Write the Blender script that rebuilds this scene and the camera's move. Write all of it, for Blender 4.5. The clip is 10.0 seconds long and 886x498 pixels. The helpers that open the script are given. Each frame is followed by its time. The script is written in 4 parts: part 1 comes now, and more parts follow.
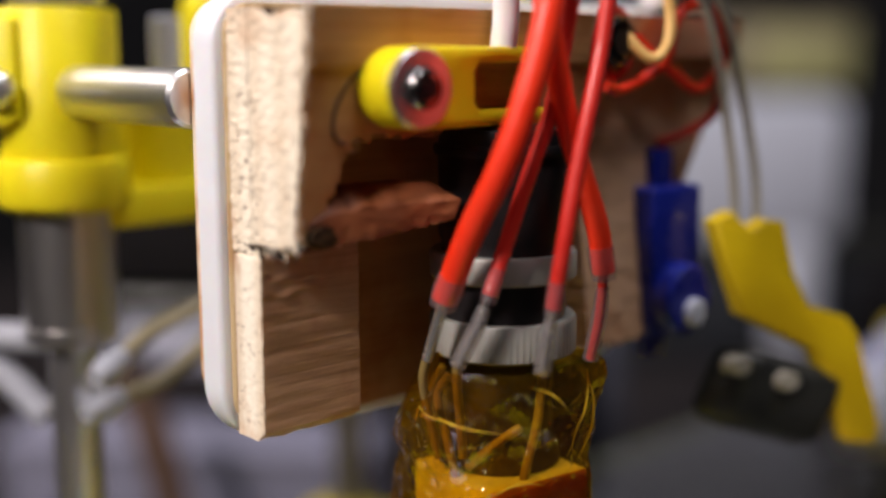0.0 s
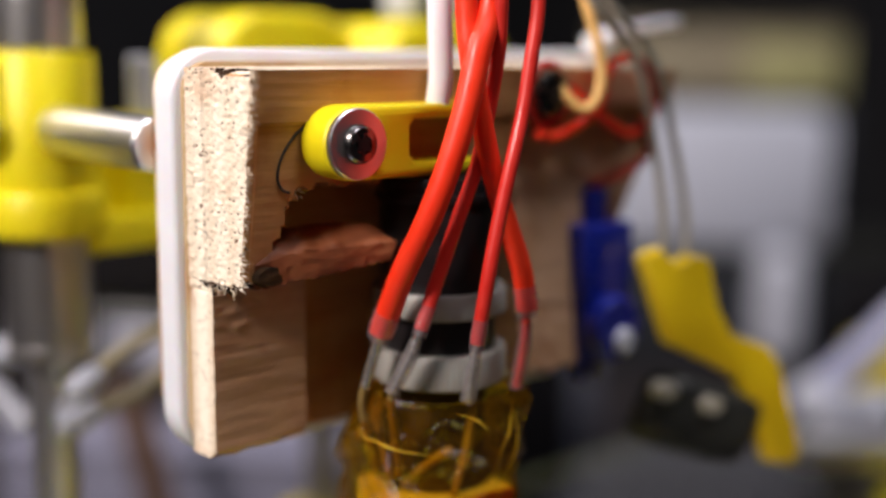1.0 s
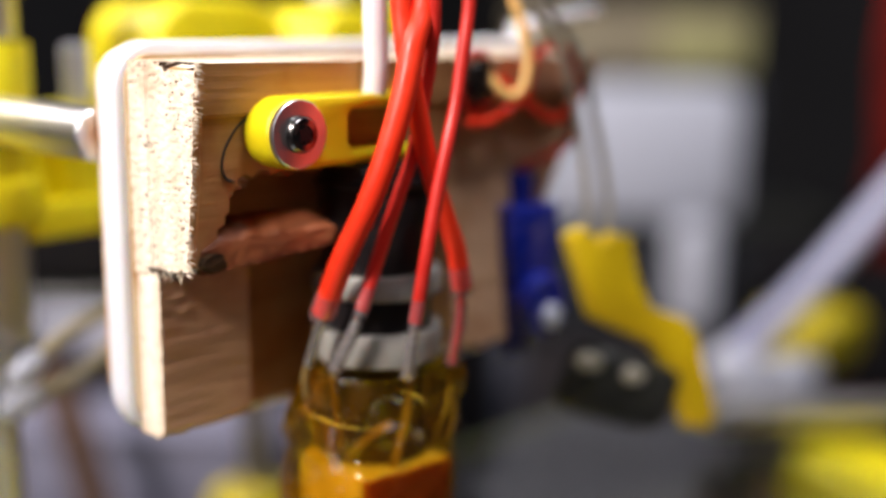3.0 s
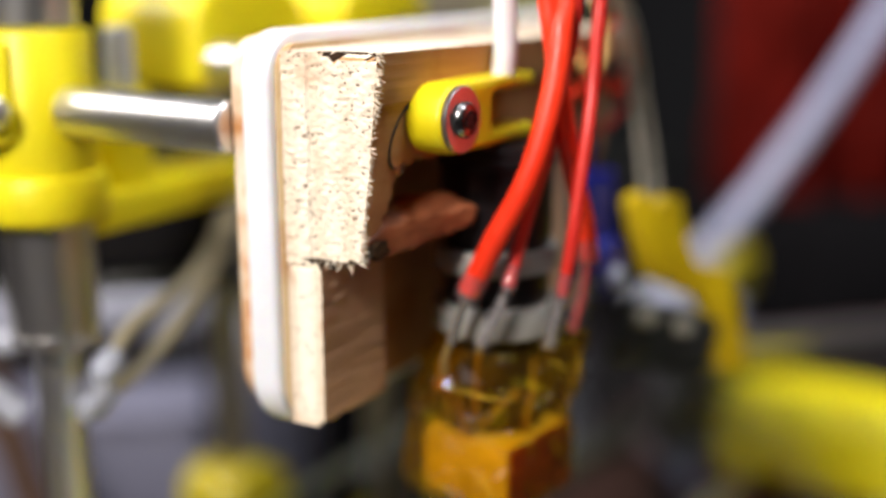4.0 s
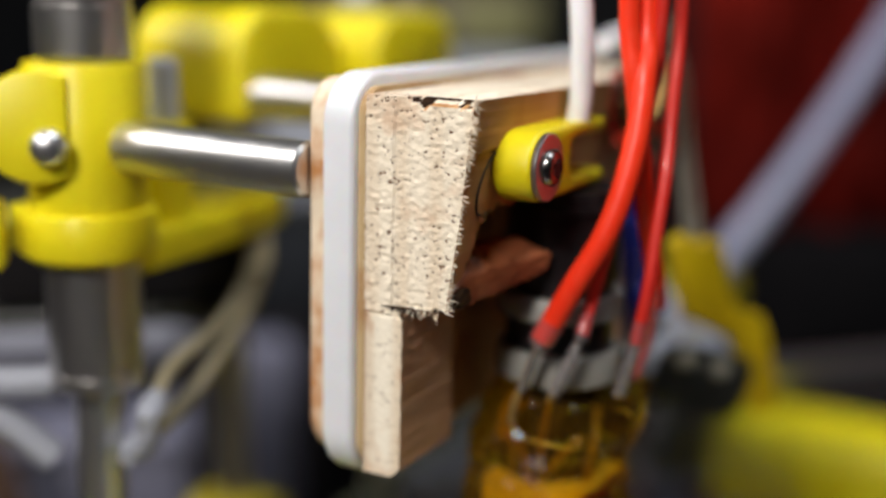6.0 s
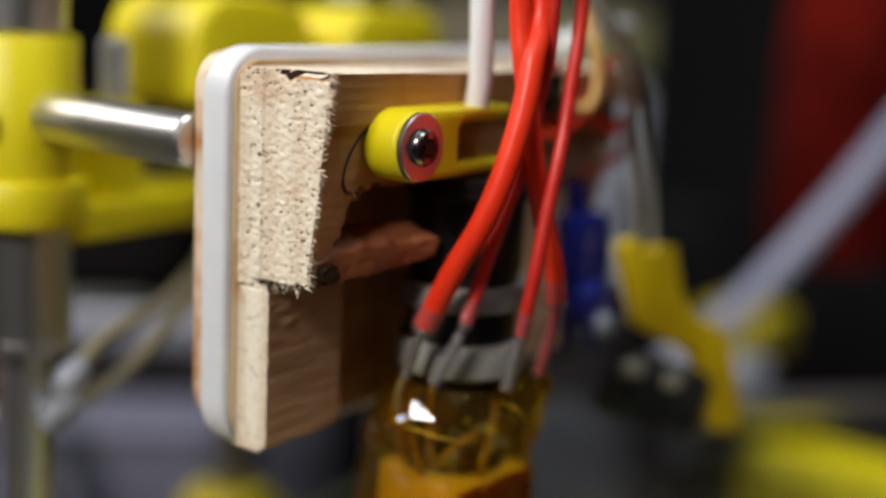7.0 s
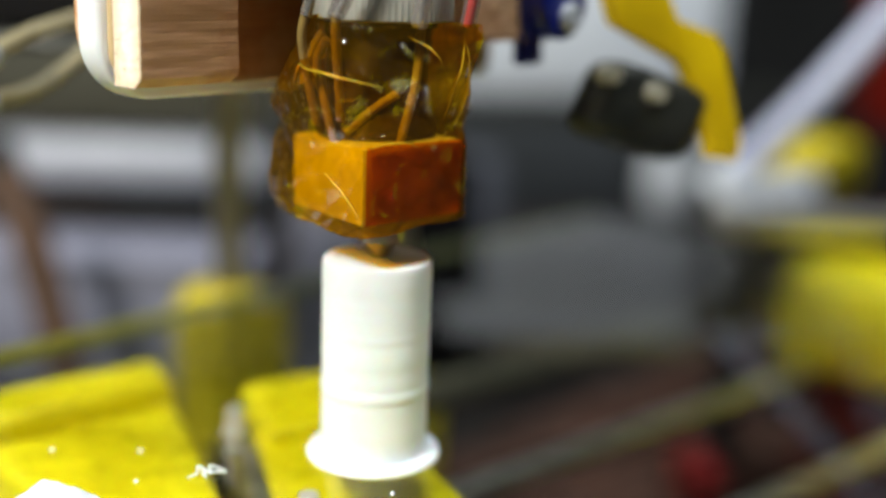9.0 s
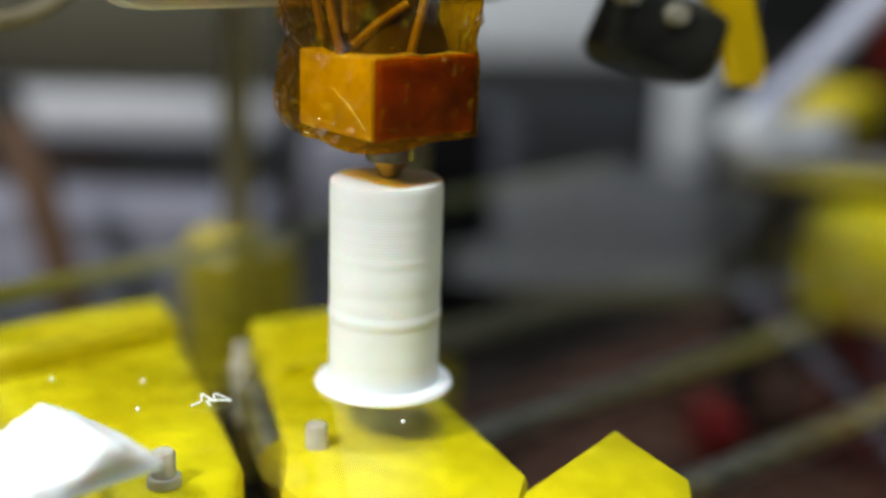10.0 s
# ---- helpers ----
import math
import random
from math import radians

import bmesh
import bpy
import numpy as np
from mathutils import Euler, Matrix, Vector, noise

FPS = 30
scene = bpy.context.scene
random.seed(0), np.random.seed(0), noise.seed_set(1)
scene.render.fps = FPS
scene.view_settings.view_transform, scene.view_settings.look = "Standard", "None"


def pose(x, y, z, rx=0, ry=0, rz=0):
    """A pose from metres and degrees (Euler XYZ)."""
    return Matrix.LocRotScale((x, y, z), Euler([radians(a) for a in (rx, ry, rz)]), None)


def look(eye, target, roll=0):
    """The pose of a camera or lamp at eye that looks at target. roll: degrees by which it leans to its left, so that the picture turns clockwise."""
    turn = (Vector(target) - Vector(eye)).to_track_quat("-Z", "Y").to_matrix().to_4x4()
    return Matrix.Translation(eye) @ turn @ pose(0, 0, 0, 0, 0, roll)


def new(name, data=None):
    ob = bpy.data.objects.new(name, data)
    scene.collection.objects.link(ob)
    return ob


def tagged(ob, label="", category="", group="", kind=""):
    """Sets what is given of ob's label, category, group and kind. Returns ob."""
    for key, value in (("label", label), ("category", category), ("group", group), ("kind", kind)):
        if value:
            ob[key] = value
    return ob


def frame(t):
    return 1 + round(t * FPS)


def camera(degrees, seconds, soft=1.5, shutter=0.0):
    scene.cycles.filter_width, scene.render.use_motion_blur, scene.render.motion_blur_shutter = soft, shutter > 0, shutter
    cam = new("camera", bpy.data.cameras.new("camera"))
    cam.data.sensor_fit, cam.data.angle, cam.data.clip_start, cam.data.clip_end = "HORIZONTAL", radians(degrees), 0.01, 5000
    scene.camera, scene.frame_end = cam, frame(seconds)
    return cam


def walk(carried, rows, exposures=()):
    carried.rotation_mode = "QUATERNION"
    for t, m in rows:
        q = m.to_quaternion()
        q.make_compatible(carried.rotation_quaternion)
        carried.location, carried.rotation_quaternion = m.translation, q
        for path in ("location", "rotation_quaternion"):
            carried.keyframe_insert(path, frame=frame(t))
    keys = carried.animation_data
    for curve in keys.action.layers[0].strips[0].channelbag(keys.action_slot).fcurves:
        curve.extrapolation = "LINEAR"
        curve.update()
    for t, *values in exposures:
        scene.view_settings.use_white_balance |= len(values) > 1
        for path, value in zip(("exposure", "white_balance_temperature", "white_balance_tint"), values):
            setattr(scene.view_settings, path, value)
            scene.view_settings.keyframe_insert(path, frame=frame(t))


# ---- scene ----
# Camera: a close lens about 15 cm from a desktop printer's hot end. x runs along the carriage board, z up.
cam = camera(42.3, 10.0, soft=2.6)
cam.data.dof.use_dof = True
cam.data.dof.focus_distance = 0.150
cam.data.dof.aperture_fstop = 4.8
ROWS = [
    (0.0, -0.07607, -0.10703, 0.09030, 80.41, 0.01, -42.16),
    (0.5, -0.08076, -0.11704, 0.10166, 80.44, -0.45, -41.86),
    (1.0, -0.07765, -0.12332, 0.09868, 80.14, -0.69, -41.63),
    (1.5, -0.07259, -0.13201, 0.09685, 79.58, -0.63, -39.74),
    (2.0, -0.06203, -0.14662, 0.09355, 79.48, -0.72, -37.94),
    (2.5, -0.06816, -0.13997, 0.09681, 79.47, -0.94, -40.23),
    (4.0, -0.12206, -0.08658, 0.10634, 76.39, 0.12, -57.91),
    (4.5, -0.12972, -0.06947, 0.10585, 76.24, -0.42, -60.65),
    (5.0, -0.13121, -0.06940, 0.11141, 77.94, -0.63, -62.47),
    (5.5, -0.13229, -0.06108, 0.11060, 77.01, -0.79, -62.88),
    (7.0, -0.10880, -0.09852, 0.10426, 78.38, -2.92, -53.21),
    (7.5, -0.09348, -0.11250, 0.09335, 78.12, -2.37, -49.96),
    (8.0, -0.08526, -0.11487, 0.08337, 77.74, -2.21, -47.77),
    (8.5, -0.08090, -0.11247, 0.07316, 77.41, -2.42, -47.28),
    (9.0, -0.08119, -0.11433, 0.05937, 75.79, -2.00, -47.57),
    (9.5, -0.08124, -0.11860, 0.05290, 74.91, -2.02, -47.22),
    (10.0, -0.07772, -0.11181, 0.05067, 74.51, -1.76, -46.93),
]
EXPOSURES = [(0.0, -0.72, 6950, 20), (0.5, -0.58, 6950, 20), (1.0, -0.58, 6900, 20), (1.5, -0.52, 6900, 20), (2.0, -0.28, 6900, 20), (2.5, -0.2, 6900, 20), (4.0, -0.37, 6750, 14), (4.5, -0.47, 6750, 14), (5.0, -0.64, 6750, 13), (5.5, -0.85, 6700, 12), (7.0, -1.18, 6700, 10), (7.5, -1.04, 6800, 9), (8.0, -0.65, 6800, 7), (8.5, -0.28, 6800, 3), (9.0, -0.05, 6850, 1), (9.5, -0.18, 6850, 1), (10.0, -0.42, 6850, 1)]
walk(cam, [(t, pose(x, y, z, rx, ry, rz)) for t, x, y, z, rx, ry, rz in ROWS],
     exposures=EXPOSURES)

# World, lamps
world = bpy.data.worlds.new("room_air")
scene.world = world
world.use_nodes = True
world.node_tree.nodes["Background"].inputs[0].default_value = (0.75, 0.82, 1.0, 1)
world.node_tree.nodes["Background"].inputs[1].default_value = 0.012


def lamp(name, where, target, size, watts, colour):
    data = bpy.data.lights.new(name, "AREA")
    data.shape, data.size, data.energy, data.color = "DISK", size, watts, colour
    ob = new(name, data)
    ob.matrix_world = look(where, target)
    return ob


lamp("work_lamp", (-0.43, -0.03, 0.44), (0.02, 0.02, 0.06), 0.12, 6.2, (1.0, 0.975, 0.95))
# Unseen overhead fill, added to brighten front faces and the background.
lamp("overhead_fill", (0.12, -0.40, 1.5), (0.2, 0.1, 0), 0.7, 23.0, (0.86, 0.92, 1.0))
lamp("bench_lamp", (-0.30, 0.62, 0.62), (0.0, 0.05, 0.06), 0.22, 6.0, (1.0, 0.98, 0.95))


# ---- materials ----
def nodes_of(name):
    m = bpy.data.materials.new(name)
    m.use_nodes = True
    t = m.node_tree
    return m, t.nodes, t.links, t.nodes["Principled BSDF"]


def ramp(nd, stops):
    r = nd.new("ShaderNodeValToRGB")
    while len(r.color_ramp.elements) < len(stops):
        r.color_ramp.elements.new(0.5)
    for e, (p, c) in zip(r.color_ramp.elements, stops):
        e.position, e.color = p, (*c, 1)
    return r


def coords(nd, ln, scale):
    tc = nd.new("ShaderNodeTexCoord")
    mp = nd.new("ShaderNodeMapping")
    mp.inputs["Scale"].default_value = scale
    ln.new(tc.outputs["Object"], mp.inputs["Vector"])
    return mp.outputs["Vector"]


def noise_tex(nd, ln, vec, scale, detail=4, rough=0.55, warp=0.0):
    n = nd.new("ShaderNodeTexNoise")
    n.inputs["Scale"].default_value, n.inputs["Detail"].default_value = scale, detail
    n.inputs["Roughness"].default_value, n.inputs["Distortion"].default_value = rough, warp
    ln.new(vec, n.inputs["Vector"])
    return n.outputs["Fac"]


def bump(nd, ln, bsdf, height, strength, dist):
    b = nd.new("ShaderNodeBump")
    b.inputs["Strength"].default_value, b.inputs["Distance"].default_value = strength, dist
    ln.new(height, b.inputs["Height"])
    ln.new(b.outputs["Normal"], bsdf.inputs["Normal"])


def mixed(name, a, b, rough, metal=0.0, scale=300, stretch=(1, 1, 1), relief=0.2, dist=0.0002, spec=0.5, rough_var=0.1, coat=0.0, sss=0.0):
    """Two tones over grain at two scales, with relief and uneven gloss."""
    m, nd, ln, p = nodes_of(name)
    v = coords(nd, ln, stretch)
    n1 = noise_tex(nd, ln, v, scale, 6)
    n2 = noise_tex(nd, ln, v, scale * 0.12, 3)
    add = nd.new("ShaderNodeMath")
    add.operation = "MULTIPLY_ADD"
    ln.new(n1, add.inputs[0])
    add.inputs[1].default_value = 0.5
    half = nd.new("ShaderNodeMath")
    half.operation = "MULTIPLY"
    ln.new(n2, half.inputs[0])
    half.inputs[1].default_value = 0.5
    ln.new(half.outputs[0], add.inputs[2])
    r = ramp(nd, [(0.35, a), (0.65, b)])
    ln.new(add.outputs[0], r.inputs[0])
    ln.new(r.outputs[0], p.inputs["Base Color"])
    mr = nd.new("ShaderNodeMapRange")
    mr.inputs[1].default_value, mr.inputs[2].default_value = 0.3, 0.7
    mr.inputs[3].default_value, mr.inputs[4].default_value = max(0.03, rough - rough_var), min(1, rough + rough_var)
    ln.new(n1, mr.inputs[0])
    ln.new(mr.outputs[0], p.inputs["Roughness"])
    p.inputs["Metallic"].default_value = metal
    p.inputs["Specular IOR Level"].default_value = spec
    p.inputs["Coat Weight"].default_value = coat
    if sss:
        p.inputs["Subsurface Weight"].default_value = sss
        p.inputs["Subsurface Scale"].default_value = 0.002
    if relief:
        bump(nd, ln, p, n1, relief, dist)
    return m


def printed(name, a, b, sss=0.0, pitch=0.0003, strength=0.35):
    """Printed plastic: fine level layers, satin gloss."""
    m, nd, ln, p = nodes_of(name)
    v = coords(nd, ln, (1, 1, 1))
    w = nd.new("ShaderNodeTexWave")
    w.bands_direction = "Z"
    w.inputs["Scale"].default_value = 0.314 / pitch
    w.inputs["Distortion"].default_value = 0.6
    w.inputs["Detail"].default_value = 2
    ln.new(v, w.inputs["Vector"])
    n2 = noise_tex(nd, ln, v, 60, 4)
    r = ramp(nd, [(0.35, a), (0.65, b)])
    ln.new(n2, r.inputs[0])
    ln.new(r.outputs[0], p.inputs["Base Color"])
    p.inputs["Roughness"].default_value = 0.38
    if sss:
        p.inputs["Subsurface Weight"].default_value = sss
        p.inputs["Subsurface Scale"].default_value = 0.003
    bump(nd, ln, p, w.outputs["Fac"], strength, 0.00008)
    return m


def pine(name, pale, dark, axis, end=False, pores=True, stained=0.6, edge=0.5, long=0.03, relief=0.3, gloss=0.75, spec=0.25):
    """Pine: rings and fibres run along the axis; pores and rough fibres where it was sawn."""
    m, nd, ln, p = nodes_of(name)
    st = [1.0, 1.0, 1.0]
    st["xyz".index(axis)] = long
    v = coords(nd, ln, st)
    rings = nd.new("ShaderNodeTexWave")
    rings.wave_type = "BANDS"
    rings.bands_direction = "Y" if axis != "y" else "X"
    rings.inputs["Scale"].default_value = 60
    rings.inputs["Distortion"].default_value = 3.0
    rings.inputs["Detail"].default_value = 3
    rings.inputs["Detail Scale"].default_value = 1.5
    ln.new(v, rings.inputs["Vector"])
    fibre = noise_tex(nd, ln, v, 1500, 5, 0.7)
    blot = noise_tex(nd, ln, coords(nd, ln, (1, 1, 1)), 90, 4)
    r = ramp(nd, [(0.0, dark), (0.55, pale), (1.0, tuple(min(1, c * 1.08) for c in pale))])
    mx = nd.new("ShaderNodeMath")
    mx.operation = "MULTIPLY_ADD"
    ln.new(fibre, mx.inputs[0])
    mx.inputs[1].default_value = 0.55
    hb = nd.new("ShaderNodeMath")
    hb.operation = "MULTIPLY"
    ln.new(rings.outputs["Fac"], hb.inputs[0])
    hb.inputs[1].default_value = 0.45
    ln.new(hb.outputs[0], mx.inputs[2])
    ln.new(mx.outputs[0], r.inputs[0])
    out = r.outputs[0]
    stain = nd.new("ShaderNodeMix")
    stain.data_type = "RGBA"
    stain.blend_type = "MULTIPLY"
    sr = ramp(nd, [(edge - 0.18, (0.62, 0.33, 0.16)), (edge, (1, 1, 1))])
    ln.new(blot, sr.inputs[0])
    stain.inputs[0].default_value = stained
    ln.new(out, stain.inputs[6])
    ln.new(sr.outputs[0], stain.inputs[7])
    out = stain.outputs[2]
    height = fibre
    if pores:
        vo = noise_tex(nd, ln, coords(nd, ln, (1, 0.7, 1.15)), 1500, 3, 0.5)
        zone = noise_tex(nd, ln, coords(nd, ln, (1, 1, 1)), 140, 3)
        zz = nd.new("ShaderNodeMath")
        zz.operation = "MULTIPLY_ADD"
        ln.new(zone, zz.inputs[0])
        zz.inputs[1].default_value = 0.35
        ln.new(vo, zz.inputs[2])
        pr = ramp(nd, [(0.515, (0.15, 0.07, 0.03)), (0.55, (1, 1, 1))])
        ln.new(zz.outputs[0], pr.inputs[0])
        pm = nd.new("ShaderNodeMix")
        pm.data_type = "RGBA"
        pm.blend_type = "MULTIPLY"
        pm.inputs[0].default_value = 0.95 if end else 0.35
        ln.new(out, pm.inputs[6])
        ln.new(pr.outputs[0], pm.inputs[7])
        out = pm.outputs[2]
        height = vo
    ln.new(out, p.inputs["Base Color"])
    p.inputs["Roughness"].default_value = gloss
    p.inputs["Specular IOR Level"].default_value = spec
    bump(nd, ln, p, height, 0.5 if end else relief, 0.0004)
    return m


def clear_film(name, tint, gloss_rough, relief=0.5, edge=0.6, base=0.05, milky=0.0, milk=(1, 1, 1)):
    """Thin clear film: light passes straight through, coloured; the surface shines."""
    m, nd, ln, p = nodes_of(name)
    nd.remove(p)
    tr = nd.new("ShaderNodeBsdfTransparent")
    v = coords(nd, ln, (1, 1, 1))
    n = noise_tex(nd, ln, v, 160, 4)
    r = ramp(nd, [(0.3, tuple(c * 0.8 for c in tint)), (0.7, tint)])
    ln.new(n, r.inputs[0])
    ln.new(r.outputs[0], tr.inputs[0])
    through_it = tr.outputs[0]
    if milky:
        df = nd.new("ShaderNodeBsdfTranslucent")
        dd = nd.new("ShaderNodeBsdfDiffuse")
        am = nd.new("ShaderNodeMixShader")
        for s in (df, dd):
            s.inputs["Color"].default_value = (*milk, 1)
        am.inputs[0].default_value = 0.5
        ln.new(df.outputs[0], am.inputs[1])
        ln.new(dd.outputs[0], am.inputs[2])
        bm_ = nd.new("ShaderNodeMixShader")
        bm_.inputs[0].default_value = milky
        ln.new(tr.outputs[0], bm_.inputs[1])
        ln.new(am.outputs[0], bm_.inputs[2])
        through_it = bm_.outputs[0]
    gl = nd.new("ShaderNodeBsdfGlossy")
    gl.inputs["Roughness"].default_value = gloss_rough
    lw = nd.new("ShaderNodeLayerWeight")
    lw.inputs["Blend"].default_value = 0.5
    if relief:
        b = nd.new("ShaderNodeBump")
        b.inputs["Strength"].default_value, b.inputs["Distance"].default_value = relief, 0.0006
        vo = nd.new("ShaderNodeTexVoronoi")
        vo.feature = "DISTANCE_TO_EDGE"
        vo.inputs["Scale"].default_value = 210
        wv = nd.new("ShaderNodeVectorMath")
        wv.operation = "MULTIPLY_ADD"
        nw = nd.new("ShaderNodeTexNoise")
        nw.inputs["Scale"].default_value = 240
        ln.new(v, nw.inputs["Vector"])
        ln.new(nw.outputs["Color"], wv.inputs[0])
        wv.inputs[1].default_value = (0.004, 0.004, 0.004)
        ln.new(v, wv.inputs[2])
        ln.new(wv.outputs[0], vo.inputs["Vector"])
        rise = nd.new("ShaderNodeMapRange")
        rise.inputs[2].default_value = 0.14
        ln.new(vo.outputs["Distance"], rise.inputs[0])
        ln.new(rise.outputs[0], b.inputs["Height"])
        ln.new(b.outputs["Normal"], gl.inputs["Normal"])
        ln.new(b.outputs["Normal"], lw.inputs["Normal"])
    pw = nd.new("ShaderNodeMath")
    pw.operation = "POWER"
    ln.new(lw.outputs["Facing"], pw.inputs[0])
    pw.inputs[1].default_value = 4.0
    ma = nd.new("ShaderNodeMath")
    ma.operation = "MULTIPLY_ADD"
    ln.new(pw.outputs[0], ma.inputs[0])
    ma.inputs[1].default_value, ma.inputs[2].default_value = edge, base
    mx = nd.new("ShaderNodeMixShader")
    ln.new(ma.outputs[0], mx.inputs[0])
    ln.new(through_it, mx.inputs[1])
    ln.new(gl.outputs[0], mx.inputs[2])
    ln.new(mx.outputs[0], nd["Material Output"].inputs[0])
    return m


YELLOW = printed("yellow_plastic", (0.80, 0.66, 0.008), (0.88, 0.76, 0.014), 0.05)
WHITE_PRINT = printed("white_print", (0.73, 0.77, 0.84), (0.79, 0.83, 0.90), 0.25, 0.0004, 0.28)
WHITE_PLATE = mixed("white_plate", (0.76, 0.78, 0.82), (0.82, 0.84, 0.88), 0.4, scale=200, relief=0.08, sss=0.15)
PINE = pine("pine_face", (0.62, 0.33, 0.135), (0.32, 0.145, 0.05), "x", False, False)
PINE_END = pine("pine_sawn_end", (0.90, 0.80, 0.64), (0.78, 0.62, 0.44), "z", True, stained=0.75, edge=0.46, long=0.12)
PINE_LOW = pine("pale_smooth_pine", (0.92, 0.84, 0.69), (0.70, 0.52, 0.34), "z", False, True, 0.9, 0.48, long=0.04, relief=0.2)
PLY = pine("thin_plywood", (0.60, 0.44, 0.24), (0.42, 0.28, 0.13), "z", False, False)
BARK = pine("stained_board", (0.84, 0.71, 0.54), (0.68, 0.50, 0.34), "z", False, False, 1.0, 0.555)
KNOT = mixed("dark_knot", (0.010, 0.006, 0.004), (0.085, 0.045, 0.020), 0.9, scale=900, relief=0.7, dist=0.0005, spec=0.1)
# Pine darkened and reddened: shade and red bounce put into the tongue's colour.
SHADED_CHIP = pine("shaded_split_wood", (0.27, 0.086, 0.033), (0.085, 0.022, 0.009), "x", False, False, relief=0.4, gloss=0.5, spec=0.4)
RED = mixed("red_silicone", (0.93, 0.036, 0.010), (0.97, 0.052, 0.015), 0.40, scale=500, relief=0.06, spec=0.4, sss=0.1)
DARK_RED = mixed("red_thin_wire", (0.60, 0.022, 0.014), (0.68, 0.032, 0.02), 0.42, scale=500, relief=0.06, coat=0.1)
STEEL = mixed("bright_steel", (0.70, 0.70, 0.71), (0.75, 0.75, 0.75), 0.36, 1.0, 400, relief=0.0, rough_var=0.01)
GREY_STEEL = mixed("ground_steel", (0.60, 0.59, 0.58), (0.63, 0.62, 0.61), 0.36, 1.0, 300, relief=0.0, rough_var=0.01)
ZINC = mixed("zinc_thread", (0.55, 0.52, 0.40), (0.65, 0.62, 0.50), 0.35, 1.0, 300, relief=0.1)
BLACK_STEEL = mixed("black_screw", (0.16, 0.15, 0.15), (0.24, 0.23, 0.22), 0.22, 1.0, 600, relief=0.1)
PEEK = mixed("black_barrel", (0.007, 0.006, 0.007), (0.016, 0.013, 0.014), 0.4, scale=400, relief=0.08, spec=0.3)
RING = mixed("grey_ring", (0.23, 0.225, 0.20), (0.30, 0.29, 0.26), 0.4, scale=300, relief=0.1, sss=0.1)
BRASS = mixed("heater_block_metal", (0.50, 0.45, 0.20), (0.78, 0.72, 0.40), 0.6, 0.0, 260, relief=0.2, spec=0.2)
BLUE = mixed("blue_plastic", (0.006, 0.015, 0.21), (0.010, 0.024, 0.30), 0.3, scale=200, relief=0.05, coat=0.2)
DARK = mixed("dark_plastic", (0.012, 0.013, 0.012), (0.035, 0.036, 0.03), 0.45, scale=200, relief=0.1)
CREAM = mixed("orange_cream_wire", (0.80, 0.46, 0.14), (0.88, 0.56, 0.20), 0.5, scale=300, relief=0.05)
GREY_WIRE = mixed("grey_wire", (0.30, 0.28, 0.22), (0.40, 0.37, 0.30), 0.5, scale=300, relief=0.05)
WHITE = mixed("white_plastic", (0.56, 0.59, 0.67), (0.64, 0.67, 0.76), 0.45, scale=60, relief=0.03)
TAPE = clear_film("amber_tape", (0.98, 0.67, 0.07), 0.07, 0.45, 0.85, 0.09, 0.05, (0.95, 0.50, 0.02))
SHADE_FILM = clear_film("amber_shade_film", (1.0, 0.60, 0.15), 0.04, 0.12, 0.7, 0.06, 0.0, (0.85, 0.50, 0.03))
SLEEVE = clear_film("clear_sleeve", (0.97, 0.93, 0.94), 0.2, 0.3, 0.5, 0.08, 0.14, (0.80, 0.70, 0.74))
HAZY_SLEEVE = clear_film("hazy_sleeve", (0.95, 0.94, 0.94), 0.2, 0.3, 0.5, 0.08, 0.22, (0.74, 0.70, 0.72))
GLASS = clear_film("bed_glass", (0.95, 0.97, 0.95), 0.02, 0.0, 0.30, 0.045)
AMBER = mixed("amber_lead", (0.20, 0.13, 0.04), (0.30, 0.20, 0.06), 0.4, scale=500, relief=0.1)
WALL = mixed("dark_wall", (0.020, 0.020, 0.022), (0.035, 0.034, 0.036), 0.9, scale=8, relief=0.1)
TABLE = mixed("grey_table", (0.010, 0.008, 0.009), (0.026, 0.021, 0.021), 0.8, scale=30, relief=0.1, spec=0.2)
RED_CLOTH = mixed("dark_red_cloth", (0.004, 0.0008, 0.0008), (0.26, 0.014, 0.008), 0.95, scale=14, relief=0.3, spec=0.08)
SLATE = mixed("slate_panel", (0.011, 0.0135, 0.0175), (0.020, 0.0235, 0.030), 0.7, scale=40, relief=0.1)
TAN = mixed("tan_card", (0.26, 0.22, 0.14), (0.34, 0.29, 0.19), 0.8, scale=40, relief=0.1)
LILAC = mixed("lilac_panel", (0.17, 0.17, 0.23), (0.23, 0.23, 0.31), 0.6, scale=30, relief=0.1)


# ---- mesh helpers; all lengths in millimetres ----
MM = 0.001


def part(name, bm, material, parent=None, label="", smooth=True):
    me = bpy.data.meshes.new(name)
    bmesh.ops.recalc_face_normals(bm, faces=bm.faces)
    bmesh.ops.scale(bm, vec=(MM, MM, MM), verts=bm.verts)
    bm.to_mesh(me)
    bm.free()
    me.materials.append(material)
    if smooth:
        me.shade_smooth()
        me.set_sharp_from_angle(angle=radians(38))
    ob = new(name, me)
    if parent:
        ob.parent = parent
    if label:
        ob["label"] = label
    return ob


def thing(name, label, category, at=(0, 0, 0), group="", kind=""):
    ob = new(name)
    ob.empty_display_size = 0.01
    tagged(ob, label, category, group, kind)
    return ob


